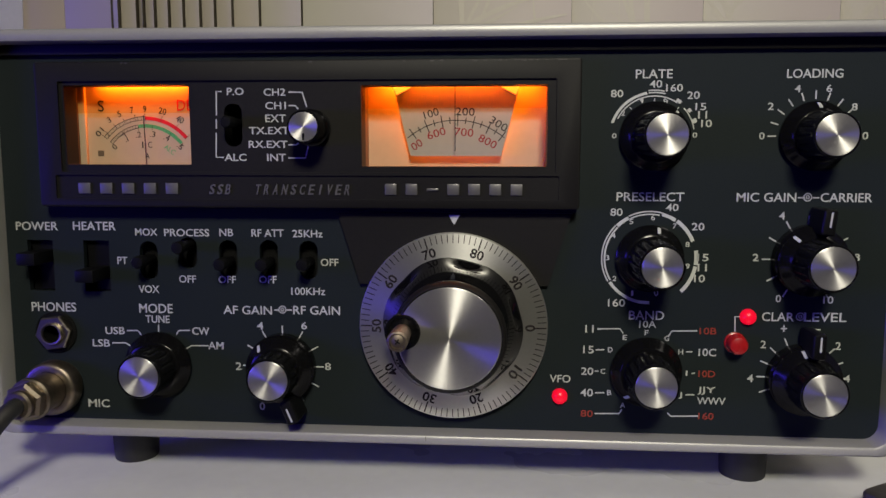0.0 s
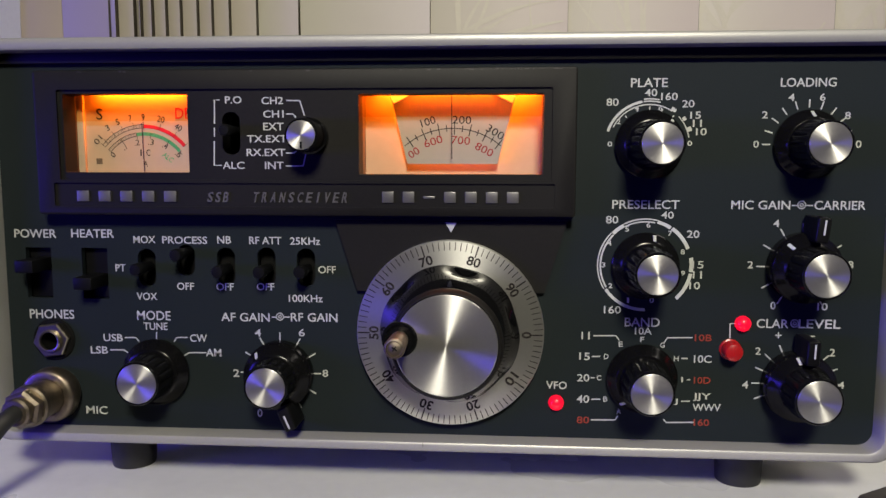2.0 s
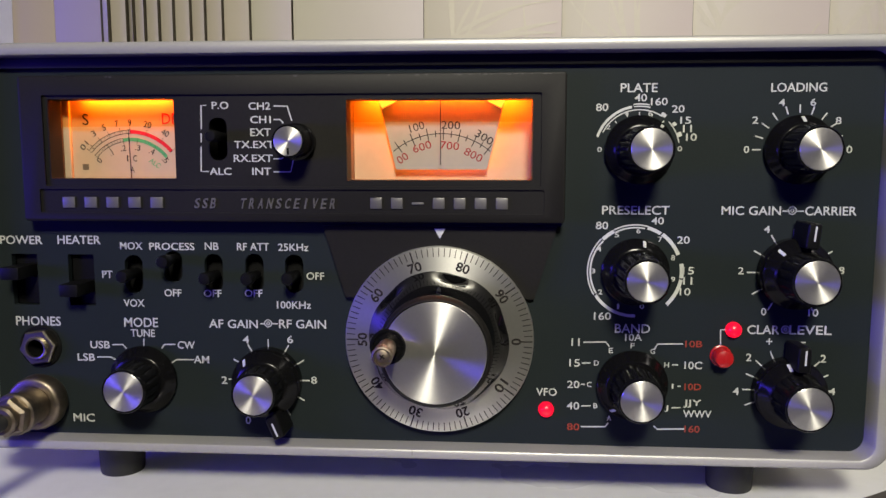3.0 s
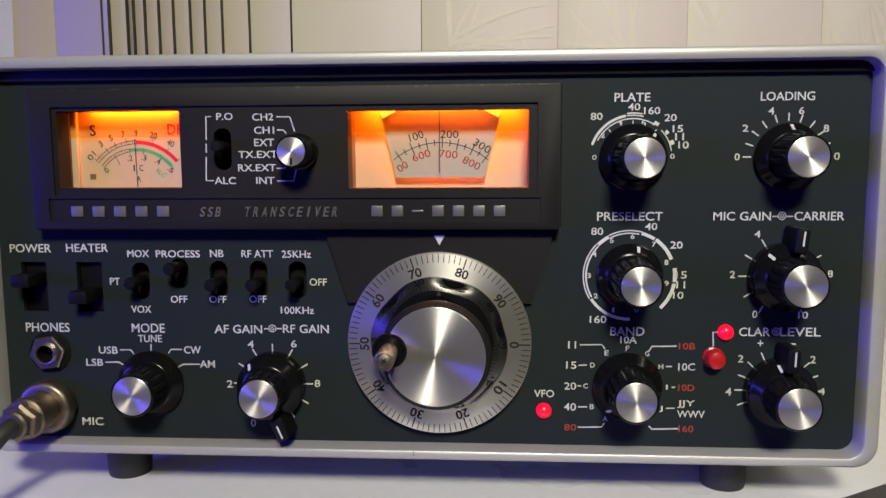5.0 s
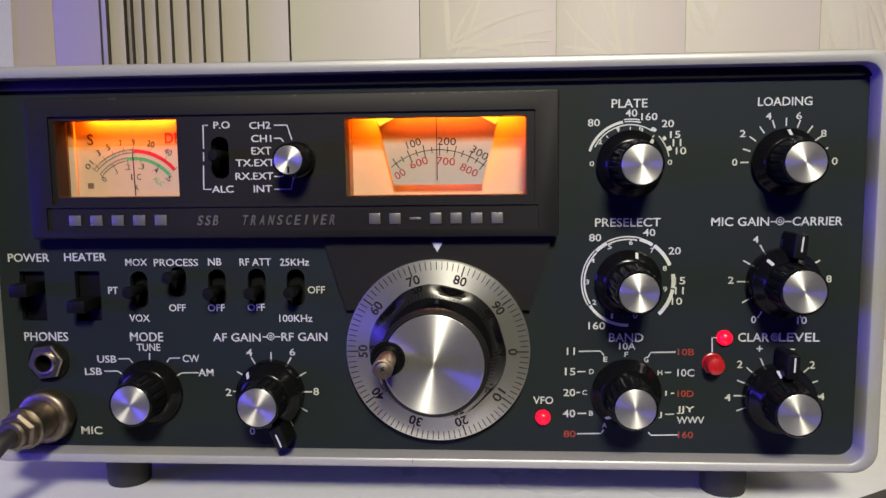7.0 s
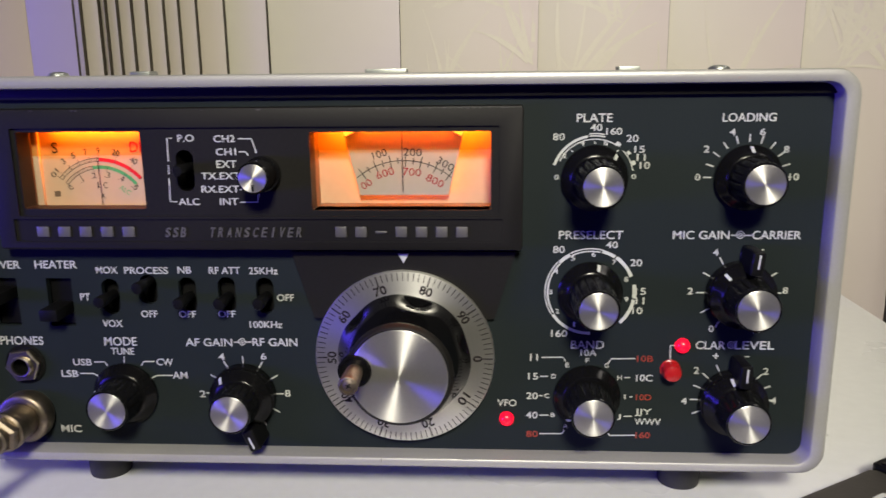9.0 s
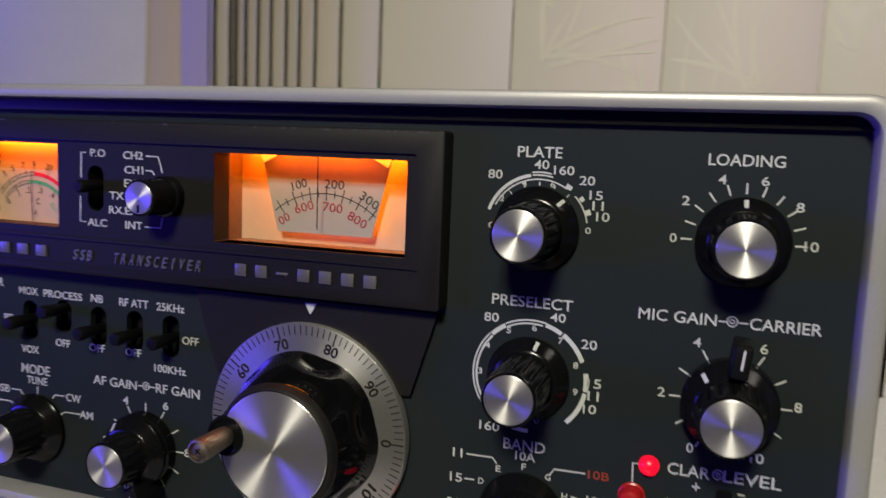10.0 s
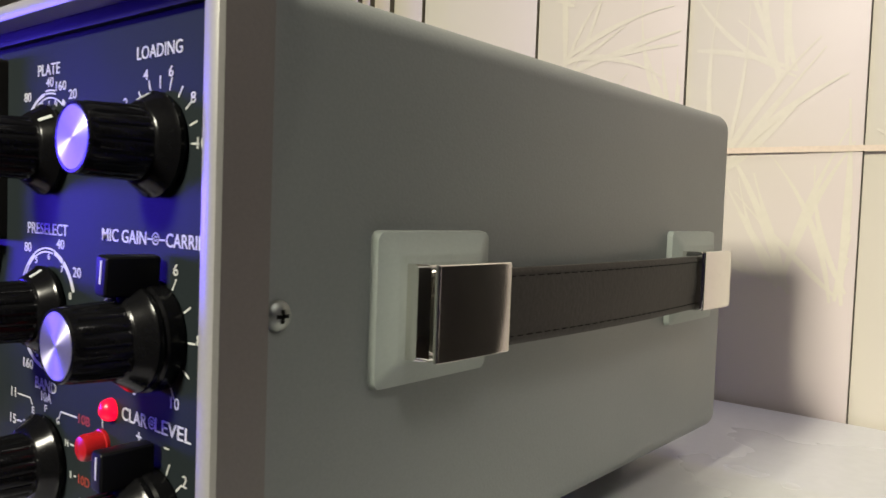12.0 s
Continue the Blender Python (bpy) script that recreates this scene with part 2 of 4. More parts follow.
def sweep(points, radius, n=14, steps=10):
    """A round cable along a smooth line through points in millimetres."""
    p = [Vector(q) for q in points]
    line = []
    for i in range(len(p) - 1):
        a, b, c, d = p[max(i - 1, 0)], p[i], p[i + 1], p[min(i + 2, len(p) - 1)]
        for k in range(steps):
            t = k / steps
            line.append(0.5 * (2 * b + (c - a) * t + (2 * a - 5 * b + 4 * c - d) * t * t + (3 * b - a - 3 * c + d) * t ** 3))
    line.append(p[-1])
    bm = bmesh.new()
    rows, side = [], Vector((0, 0, 1))
    for i, q in enumerate(line):
        ahead = (line[min(i + 1, len(line) - 1)] - line[max(i - 1, 0)]).normalized()
        side = (side - ahead * side.dot(ahead)).normalized()
        up = ahead.cross(side)
        rows.append([bm.verts.new((q + radius * (math.cos(a) * side + math.sin(a) * up)) * M) for a in (2 * math.pi * k / n for k in range(n))])
    for a, b in zip(rows, rows[1:]):
        for k in range(n):
            bm.faces.new([a[k], a[(k + 1) % n], b[(k + 1) % n], b[k]])
    bm.faces.new(rows[0]), bm.faces.new(rows[-1])
    return finish(bm)


def cut(bm, cutters):
    """bm with the cutters' forms taken away."""
    obs = []
    for b in (bm, *cutters):
        d = bpy.data.meshes.new("tmp")
        b.to_mesh(d), b.free()
        obs.append(new("tmp", d))
    for o in obs[1:]:
        mod = obs[0].modifiers.new("cut", "BOOLEAN")
        mod.operation, mod.solver, mod.object = "DIFFERENCE", "EXACT", o
    bpy.context.view_layer.update()
    done = bpy.data.meshes.new_from_object(obs[0].evaluated_get(bpy.context.evaluated_depsgraph_get()))
    out = bmesh.new()
    out.from_mesh(done)
    bpy.data.meshes.remove(done)
    for o in obs:
        d = o.data
        bpy.data.objects.remove(o), bpy.data.meshes.remove(d)
    return finish(out)


FONT_CACHE = {}


def letters(text, x, z, w, h, y, parent, mat, name="lettering", thick=0.12, lean=0.0, weight=0.005, turn=0.0):
    """Lettering that stands on a surface facing the viewer: centre, width and height in millimetres."""
    key = (text, weight, thick)
    if key not in FONT_CACHE:
        c = bpy.data.curves.new("tmp", "FONT")
        c.body, c.offset, c.extrude, c.resolution_u = text, weight, 0.02, 3
        o = new("tmp", c)
        bpy.context.view_layer.update()
        d = bpy.data.meshes.new_from_object(o.evaluated_get(bpy.context.evaluated_depsgraph_get()))
        pts = np.array([v.co for v in d.vertices])
        FONT_CACHE[key] = (d, pts.min(0), pts.max(0))
        bpy.data.objects.remove(o), bpy.data.curves.remove(c)
    d, lo, hi = FONT_CACHE[key]
    d = d.copy()
    mid, size = (lo + hi) / 2, hi - lo
    ca, sa = math.cos(radians(turn)), math.sin(radians(turn))
    for v in d.vertices:
        px, pz, py = (v.co.x - mid[0]) / size[0] * w, (v.co.y - mid[1]) / size[1] * h, (v.co.z - lo[2]) / size[2] * thick
        px += lean * pz
        v.co = Vector((x + px * ca + pz * sa, y - py, z - px * sa + pz * ca)) * M
    d.name = name
    d.materials.clear()
    return part(name, d, mat, parent)


def stroke(points, width, y, parent, mat, name="scale_line", thick=0.12, closed=False):
    """A printed line of even width through points of a panel, in millimetres."""
    bm = bmesh.new()
    p = [Vector(q) for q in points]
    rows = []
    for i, q in enumerate(p):
        a, b = p[max(i - 1, 0)], p[min(i + 1, len(p) - 1)]
        ahead = (b - a).normalized()
        off = Vector((-ahead.y, ahead.x)) * width / 2
        rows.append([bm.verts.new(Vector((c.x, yy, c.y)) * M) for c in (q + off, q - off) for yy in (y, y - thick)])
    for a, b in zip(rows, rows[1:]):
        for i, j in ((0, 1), (1, 3), (3, 2), (2, 0)):
            bm.faces.new([a[i], a[j], b[j], b[i]])
    for r in (rows[0], rows[-1]):
        bm.faces.new([r[0], r[1], r[3], r[2]])
    return part(name, finish(bm), mat, parent)


def round_points(x, z, r, a0, a1, step=5):
    """Points on a circle, from angle a0 to a1, clockwise from the top."""
    n = max(2, int(abs(a1 - a0) / step) + 1)
    return [(x + r * math.sin(radians(a0 + (a1 - a0) * k / n)), z + r * math.cos(radians(a0 + (a1 - a0) * k / n))) for k in range(n + 1)]


# ---- room ----
def plain(name, x0, x1, y0, y1, z0, z1, mat, label, category="wall"):
    ob = part(name, box(x0, x1, y0, y1, z0, z1), mat, None)
    return tagged(ob, label, category, kind="structure")


plain("floor", -1500, 1500, -2600, 530, -780, -740, floor_wood, "brown wooden floor under the table", "floor")
plain("ceiling", -1500, 1500, -2600, 530, 1750, 1790, room_paint, "plain pale ceiling of the room", "ceiling")
# Out-of-view walls; their dark colour stands for an unlit room.
plain("wall_left", -1540, -1500, -2600, 530, -740, 1750, dark_room, "unseen room wall, coloured dark to limit bounced light")
plain("wall_right", 1500, 1540, -2600, 530, -740, 1750, dark_room, "unseen room wall, coloured dark to limit bounced light")
plain("wall_front", -1500, 1500, -2640, -2600, -740, 1750, dark_room, "unseen room wall, coloured dark to limit bounced light")
wall_back = plain("wall_back", -331, 1500, 424, 530, -740, 1750, groove_brown, "cream boarded wall with dark grooves and leaf pattern")
wall_recess = plain("wall_recess", -1500, -331.2, 501, 530, -740, 1750, groove_brown, "set-back boarded wall beside the laths")
GROOVES = [-329, -321.5, -304.5, -298.5, -288, -275, -261.5, -246, -232.5, -216.5, -191.5, -153.2, -35.5, 85, 196.5, 310, 404]


def board(x0, x1, mat, label="", lap=0.0, back=0.0, wall=None):
    """An upright wall board; lap: how far its one edge stands out over the next board."""
    bm = box(x0, x1, 418, 424, -740, 1750, 0.4)
    for v in bm.verts:
        if v.co.y < 0.4215:
            v.co.y += lap * M * (1 - (v.co.x / M - x0) / (x1 - x0))
    bmesh.ops.translate(bm, vec=Vector((0, back * M, 0)), verts=bm.verts)
    ob = part("board", finish(bm), mat, wall or wall_back, label)
    if lap:
        part("board_edge", box(x1 + 0.01, x1 + 0.22, 418.2, 423.9, -740, 1750), groove_brown, wall_back)
    return ob


LEAVES = random.Random(11)


def leaf_print(x0, x1, lap):
    """Fans of pale curved strokes printed on a board, as of palm leaves."""
    bm = bmesh.new()
    for fan in range(10):
        cx, cz, lean = LEAVES.uniform(x0, x1), LEAVES.uniform(60, 470), LEAVES.uniform(-45, 45)
        for k in range(LEAVES.randint(5, 8)):
            a, bend, length, wide = radians(lean + LEAVES.uniform(-50, 50)), LEAVES.uniform(-0.8, 0.8), LEAVES.uniform(45, 120), LEAVES.uniform(2.6, 5.0)
            px, pz, rows = cx + LEAVES.uniform(-6, 6), cz + LEAVES.uniform(-6, 6), []
            for i in range(13):
                t = i / 12
                w = wide * (0.25 + 0.75 * math.sin(math.pi * min(t * 1.15 + 0.08, 1.0)))
                h = a + bend * t
                if x0 + 3 < px < x1 - 4:
                    y = 418 + lap * (1 - (px - x0) / (x1 - x0)) - 0.06 - 0.004 * (fan * 11 + k)
                    rows.append([bm.verts.new(Vector((px + e * w * math.cos(h), y, pz - e * w * math.sin(h))) * M) for e in (-0.5, 0.5)])
                px, pz = px + length / 12 * math.sin(h), pz + length / 12 * math.cos(h)
            for p, q in zip(rows, rows[1:]):
                bm.faces.new([p[0], p[1], q[1], q[0]])
    part("leaf_print", bm, leaf_ink, wall_back, "pale leaf strokes printed on the board")


for a, b in zip(GROOVES, GROOVES[1:]):
    if b - a > 60:
        board(a + (0.8 if a < -100 else 0.02), b - 0.25, leaf_board if a > -100 else plain_board, "", 3.2)
        if a > -100:
            leaf_print(a + 0.02, b - 0.25, 3.2)
    else:
        board(a + 0.5, b - 0.25, plain_board if b - a > 30 else lath_board, "", 5.2)
board(-414.6, -331.4, lilac_board, "pale lilac wall board", 0, 77, wall_recess)
board(-474, -415, pink_board, "pale pink wall board", 0, 77, wall_recess)
for x in range(-1498, -500, 128):
    board(x, x + 126, plain_board, "", 0, 77, wall_recess)
for x in range(762, 1480, 112):
    board(x, x + 109, leaf_board)
trim = part("trim", box(404, 760, 408, 424, -740, 1750, 2), trim_brown, None)
tagged(trim, "dark brown wooden door panel beside the boarded wall", "trim", kind="structure")
post = part("trim_2", box(-1030, -946, 480, 494.8, -740, 1750, 2), trim_brown, None)
tagged(post, "dark upright wooden batten on the wall", "trim", kind="structure")
# Orange light streak on the boards, painted as a thin coloured bar.
part("stripe", box(86, 300, 417.2, 417.5, 162.0, 165.6), material("painted_orange_streak", (0.66, 0.54, 0.45), 0.5), wall_back, "thin streak of orange light painted on the wall")

# ---- table ----
table = thing("table", "white laminate table with a rounded corner", "table", (0, 0, 0))


def outline(x0, x1, y0, y1, r):
    return [(px, pz) for px, pz in rounded(x0, x1, y0, y1, r, 14)]


def flat(points_rings):
    """Skin over rings that lie level; each ring is (points in x and y, z)."""
    bm = loft(points_rings)
    for v in bm.verts:
        v.co = Vector((v.co.x, v.co.z, v.co.y))
    return finish(bm)


part("tabletop", flat([(outline(-900, 313, -75, 416, 100), -26), (outline(-900, 313, -75, 416, 100), -2), (outline(-898.5, 311.5, -73.5, 414.5, 98.5), 0)]), table_white, table)
for x, y in ((-790, 20), (210, 20), (-790, 320), (210, 320)):
    part("leg", box(x - 22, x + 22, y - 22, y + 22, -740, -26, 2), table_white, table)

# ---- radio ----
radio = thing("radio_transceiver", "grey metal radio transceiver with dark slate control panel", "radio")
TOP, LOW, HALF = 170.0, 17.4, 170.2
part("case", loft([(rounded(-166, 166, 21, 166, 6, 8), 5), (rounded(-168.4, 168.4, 18.8, 168.2, 8, 8), 5.4), (rounded(-168.4, 168.4, 18.8, 168.2, 8, 8), 272),
                   (rounded(-167.2, 167.2, 20.0, 167.0, 7, 8), 275.5), (rounded(-164, 164, 23, 164, 5, 8), 277)], caps=(False, True)), case_paint, radio, "grey hammered metal case")
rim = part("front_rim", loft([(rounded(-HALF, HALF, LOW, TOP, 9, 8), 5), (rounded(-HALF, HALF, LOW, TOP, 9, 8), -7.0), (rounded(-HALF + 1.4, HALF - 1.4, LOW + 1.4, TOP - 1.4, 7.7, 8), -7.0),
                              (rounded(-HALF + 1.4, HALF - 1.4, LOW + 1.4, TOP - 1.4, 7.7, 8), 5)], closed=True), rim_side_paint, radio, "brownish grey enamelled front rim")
def lip(f, r):
    """Outline of the rim's lip: f runs from its outer to its inner edge."""
    return rounded(-HALF + 6.0 * f, HALF - 6.0 * f, LOW + 4.0 * f, TOP - 4.9 * f, r, 8)


part("rim_lip", loft([(lip(0, 9), -7.02), (lip(0.08, 8.6), -8.2), (lip(0.25, 8.0), -8.7), (lip(0.72, 6.6), -8.6), (lip(0.88, 6.0), -8.2), (lip(0.97, 5.6), -7.2), (lip(1.0, 5.5), 3), (lip(1.0, 5.5), 5),
                      (lip(0.30, 7.6), 5), (lip(0.30, 7.6), -7.02)], closed=True), rim_paint, rim, "silver-grey lip of the rim")
part("seam", box(-1.0, -0.82, -8.66, -1, LOW + 1.0, LOW + 3.5), groove_brown, rim)

panel_cuts = [slab(-140, 50, 109, 154, 2, -5, 30)]
SWITCHES = ((-107.9, 84.6, 0.4), (-92.4, 87.6, 3.0), (-76.8, 85.3, -0.8), (-61.1, 85.5, -1.0), (-45.9, 85.3, -0.6))
for x, z, up in SWITCHES:
    hz = 6.0 if up > 2 else 7.3
    panel_cuts.append(slab(x - 3.5, x + 3.5, z - hz, z + hz, 3.4, -5, 30))
for x in (-151.0, -128.6):
    panel_cuts.append(slab(x - 5.1, x + 5.1, 72.2, 92.0, 0.4, -5, 30))
panel_cuts.append(slab(-149.8, -142.8, 52.5, 59.5, 3.4, -5, 30))
panel = part("front_panel", cut(slab(-166.5, 166.5, 20, 167.5, 5, 0, 2.5), panel_cuts), panel_paint, radio, "dark slate painted control panel")
part("backing", box(-160, -38, 6.5, 8, 66, 104), slot_black, panel)
part("top_strip", box(-165.2, 165.2, -2.2, -0.004, 161.3, 165.2, 0.5), bezel_black, panel, "black strip below the upper rim")


def word(text, x, z, w, h, ink=None):
    letters(text, x, z, w, h, 0.0, panel, ink or white_ink)


def line(points):
    stroke(points, 0.42, 0.0, panel, white_ink)


word("PLATE", 79.8, 153.2, 12.9, 3.1)
word("LOADING", 135.0, 153.0, 19.0, 3.1)
word("PRESELECT", 79.8, 109.7, 24.0, 3.2)
word("MIC GAIN", 120.5, 109.7, 20.7, 3.2)
word("CARRIER", 148.1, 109.7, 17.7, 3.2)
word("BAND", 79.8, 66.2, 12.7, 3.3)
word("CLAR", 126.7, 66.4, 11.3, 3.3)
word("LEVEL", 143.3, 66.5, 14.8, 3.3)
word("VFO", 48.8, 41.6, 7.6, 2.9)
word("POWER", -151.8, 97.4, 16.8, 3.3)
word("HEATER", -128.9, 97.6, 16.9, 3.2)
word("MOX", -108.5, 95.4, 8.7, 2.8)
word("PROCESS", -92.7, 95.3, 17.5, 2.8)
word("NB", -77.3, 95.5, 5.3, 2.8)
word("RF ATT", -61.4, 95.4, 12.3, 2.8)
word("25KHz", -46.1, 95.3, 11.4, 2.8)
word("OFF", -37.9, 84.5, 6.7, 2.8)
word("100KHz", -46.3, 73.4, 13.0, 2.8)
word("OFF", -93.0, 77.5, 6.6, 2.8)
word("OFF", -77.5, 77.5, 6.8, 2.8)
word("OFF", -61.7, 77.7, 6.8, 2.8)
word("VOX", -108.4, 73.4, 8.1, 2.9)
word("PT", -118.4, 84.4, 4.0, 2.8)
word("PHONES", -146.9, 65.9, 17.9, 3.6)
word("MIC", -130.7, 27.7, 8.6, 3.2)
word("MODE", -106.0, 65.9, 13.3, 3.6)
word("TUNE", -105.5, 61.7, 9.5, 2.9)
word("USB", -122.7, 56.9, 7.7, 2.9)
word("LSB", -128.5, 51.9, 6.9, 2.9)
word("CW", -88.6, 57.3, 6.7, 2.9)
word("AM", -82.8, 51.7, 6.0, 2.9)
word("AF GAIN", -69.9, 65.8, 18.9, 3.3)
word("RF GAIN", -43.2, 66.1, 18.0, 3.3)
word("80", 67.0, 146.4, 4.3, 2.6)
word("40", 80.5, 149.7, 4.3, 2.6)
word("160", 87.0, 148.3, 5.8, 2.6)
word("20", 93.7, 145.7, 4.3, 2.6)
word("15", 96.4, 141.7, 3.7, 2.5)
word("11", 97.1, 138.8, 3.1, 2.6)
word("10", 98.6, 135.8, 3.7, 2.6)
word("2", 69.3, 139.5, 1.4, 1.8)
word("4", 75.7, 144.2, 1.4, 1.8)
word("6", 84.0, 144.2, 1.4, 1.7)
word("0", 66.4, 131.5, 1.6, 1.8)
word("0", 94.7, 131.7, 1.6, 1.8)
word("0", 117.9, 131.4, 1.8, 2.5)
word("2", 120.5, 141.7, 2.0, 2.5)
word("4", 129.4, 147.8, 2.1, 2.5)
word("6", 140.1, 147.8, 1.9, 2.5)
word("8", 149.0, 141.4, 1.9, 2.5)
word("10", 152.5, 131.4, 3.4, 2.6)
word("80", 67.9, 104.1, 4.4, 2.7)
word("40", 87.7, 105.9, 4.4, 2.6)
word("20", 97.1, 99.0, 4.4, 2.7)
word("15", 99.2, 87.8, 4.0, 2.7)
word("11", 99.1, 84.1, 3.2, 2.7)
word("10", 98.3, 80.1, 3.8, 2.7)
word("160", 68.8, 70.7, 6.2, 2.8)
word("5", 73.3, 100.7, 1.5, 1.8)
word("6", 81.0, 102.2, 1.4, 1.8)
word("7", 88.8, 99.2, 1.4, 1.8)
word("8", 93.6, 92.5, 1.4, 1.9)
word("9", 93.9, 84.6, 1.4, 1.9)
word("4", 67.1, 95.5, 1.4, 1.8)
word("3", 65.1, 87.4, 1.4, 1.8)
word("2", 67.8, 79.7, 1.5, 1.8)
word("1", 74.4, 74.4, 0.8, 1.9)
word("0", 83.0, 74.5, 1.5, 1.9)
word("2", 117.8, 88.0, 2.0, 2.6)
word("4", 126.3, 103.1, 2.1, 2.6)
word("6", 143.4, 103.2, 1.9, 2.7)
word("8", 153.0, 88.4, 1.9, 2.6)
word("0", 126.5, 73.1, 1.8, 2.7)
word("10", 144.0, 72.9, 3.5, 2.7)
word("+", 129.0, 62.1, 2.2, 2.3)
word("2", 122.0, 56.1, 1.9, 2.8)
word("2", 148.4, 56.0, 1.9, 2.8)
word("4", 117.9, 43.3, 2.2, 2.8)
word("4", 152.2, 43.9, 2.1, 2.7)
word("4", -65.2, 59.8, 2.5, 2.9)
word("6", -48.1, 60.1, 2.2, 2.8)
word("2", -74.1, 43.8, 2.3, 2.9)
word("8", -39.2, 44.4, 2.2, 2.8)
word("0", -65.2, 28.1, 2.0, 3.0)
word("11", 59.2, 60.8, 3.0, 2.8)
word("E", 72.2, 57.8, 1.5, 1.9)
word("10A", 80.3, 62.9, 6.1, 2.7)
word("F", 80.0, 59.7, 1.4, 1.9)
word("G", 87.4, 57.7, 1.6, 1.9)
word("H", 92.6, 52.7, 1.7, 1.9)
word("10C", 102.2, 52.7, 6.3, 2.8)
word("I", 95.0, 44.7, 0.6, 1.9)
word("J", 93.0, 36.2, 1.3, 2.4)
word("JJY", 102.4, 38.2, 6.5, 3.0)
word("WWV", 104.3, 34.3, 10.2, 2.7)
word("15", 59.0, 52.9, 3.9, 2.8)
word("D", 67.0, 53.0, 1.7, 1.9)
word("20", 58.7, 44.7, 4.5, 2.8)
word("C", 64.5, 44.8, 1.7, 1.9)
word("40", 58.7, 36.5, 4.6, 2.9)
word("B", 67.0, 36.7, 1.5, 1.9)
word("A", 72.1, 32.0, 1.7, 1.9)
word("10B", 102.1, 60.7, 6.1, 2.5, red_ink)
word("10D", 102.3, 44.6, 6.0, 2.5, red_ink)
word("160", 102.6, 28.5, 5.6, 2.6, red_ink)
word("80", 58.9, 28.4, 4.6, 2.6, red_ink)
line([(-117.9, 57.0), (-113.6, 57.1), (-112.3, 55.5)])
line([(-124.1, 52.0), (-118.6, 52.1), (-116.9, 51.0)])
line([(-92.9, 57.5), (-97.2, 57.4), (-98.3, 55.8)])
line([(-85.7, 51.6), (-92.5, 51.5), (-94.5, 50.3)])
line([(-105.2, 59.5), (-105.3, 56.8)])
line([(62.1, 60.8), (70.3, 61.0), (71.6, 59.3)])
line([(88.0, 58.6), (89.1, 60.5), (98.2, 60.7)])
line([(94.5, 52.8), (96.7, 52.8)])
line([(96.8, 44.7), (98.0, 44.8)])
line([(94.9, 36.5), (98.1, 36.6)])
line([(99.7, 28.5), (89.8, 28.2), (88.6, 29.4)])
line([(61.7, 52.9), (64.8, 53.0)])
line([(61.4, 44.8), (62.9, 44.8)])
line([(61.8, 36.5), (65.2, 36.6)])
line([(61.8, 28.5), (70.8, 28.7), (71.8, 30.3)])
line([(111.7, 60.7), (111.5, 66.2), (113.9, 66.2)])
line([(139.9, 61.9), (141.9, 61.9)])
line([(131.4, 109.6), (133.8, 109.6)])
line([(136.5, 109.6), (138.8, 109.6)])
line([(-59.6, 66.0), (-57.6, 66.0)])
line([(-54.8, 66.1), (-52.6, 66.1)])


def ticks(x, z, angles, r0, r1, width=0.45):
    for a in angles:
        s, c = math.sin(radians(a)), math.cos(radians(a))
        stroke([(x + r0 * s, z + r0 * c), (x + r1 * s, z + r1 * c)], width, 0.0, panel, white_ink, "tick")


def sweep_line(x, z, r, a0, a1, width):
    stroke(round_points(x, z, r, a0, a1), width, 0.0, panel, white_ink, "scale_arc")


ticks(135.7, 131.3, [18 * k for k in range(-5, 6)], 12.9, 15.8)
ticks(135.8, 87.4, [30 * k for k in range(-5, 6)], 12.9, 15.8)
ticks(135.9, 44.0, [24, 46, 68, 90, -24, -46, -68, -90, -112], 12.9, 15.8)
ticks(-56.6, 44.2, [30 * k for k in range(-5, 6)], 12.9, 15.8)
sweep_line(80.2, 131.3, 15.4, -72, -10, 0.9), sweep_line(80.2, 131.3, 14.2, -64, 34, 0.4)
sweep_line(80.2, 131.3, 15.4, -8, 14, 0.45), sweep_line(80.2, 131.3, 16.2, -8, 12, 0.45), sweep_line(80.2, 131.3, 15.0, 31, 38, 1.2)
sweep_line(80.2, 131.3, 15.3, 51, 56, 1.2), sweep_line(80.2, 131.3, 14.3, 46, 80, 0.35), sweep_line(80.2, 131.3, 15.2, 66, 72, 1.5)
ticks(80.2, 131.3, [-40, -20, 0, 20, 40], 12.4, 13.4, 0.35)
sweep_line(80.0, 87.4, 16.5, -182, -123, 1.1), sweep_line(80.0, 87.4, 17.0, -121, -46, 0.45), sweep_line(80.0, 87.4, 16.0, -121, -46, 0.6)
sweep_line(80.0, 87.4, 16.5, -45, -28, 1.3), sweep_line(80.0, 87.4, 17.0, -27, 16, 0.45), sweep_line(80.0, 87.4, 16.0, -27, 12, 0.45)
sweep_line(80.0, 87.4, 16.5, 15, 33, 1.2), sweep_line(80.0, 87.4, 16.6, 35, 68, 1.3)
sweep_line(80.0, 87.4, 16.9, 80, 98, 1.4), sweep_line(80.0, 87.4, 16.9, 100, 136, 1.3)
for x, z in ((127.5 + 7.0, 66.6), (-56.4, 66.2), (134.8, 109.8)):
    stroke(round_points(x, z, 1.35, 0, 360, 20), 0.32, 0.0, panel, white_ink, "ring_mark")
    stroke(round_points(x, z, 0.55, 0, 360, 30), 0.3, 0.0, panel, white_ink, "ring_mark")

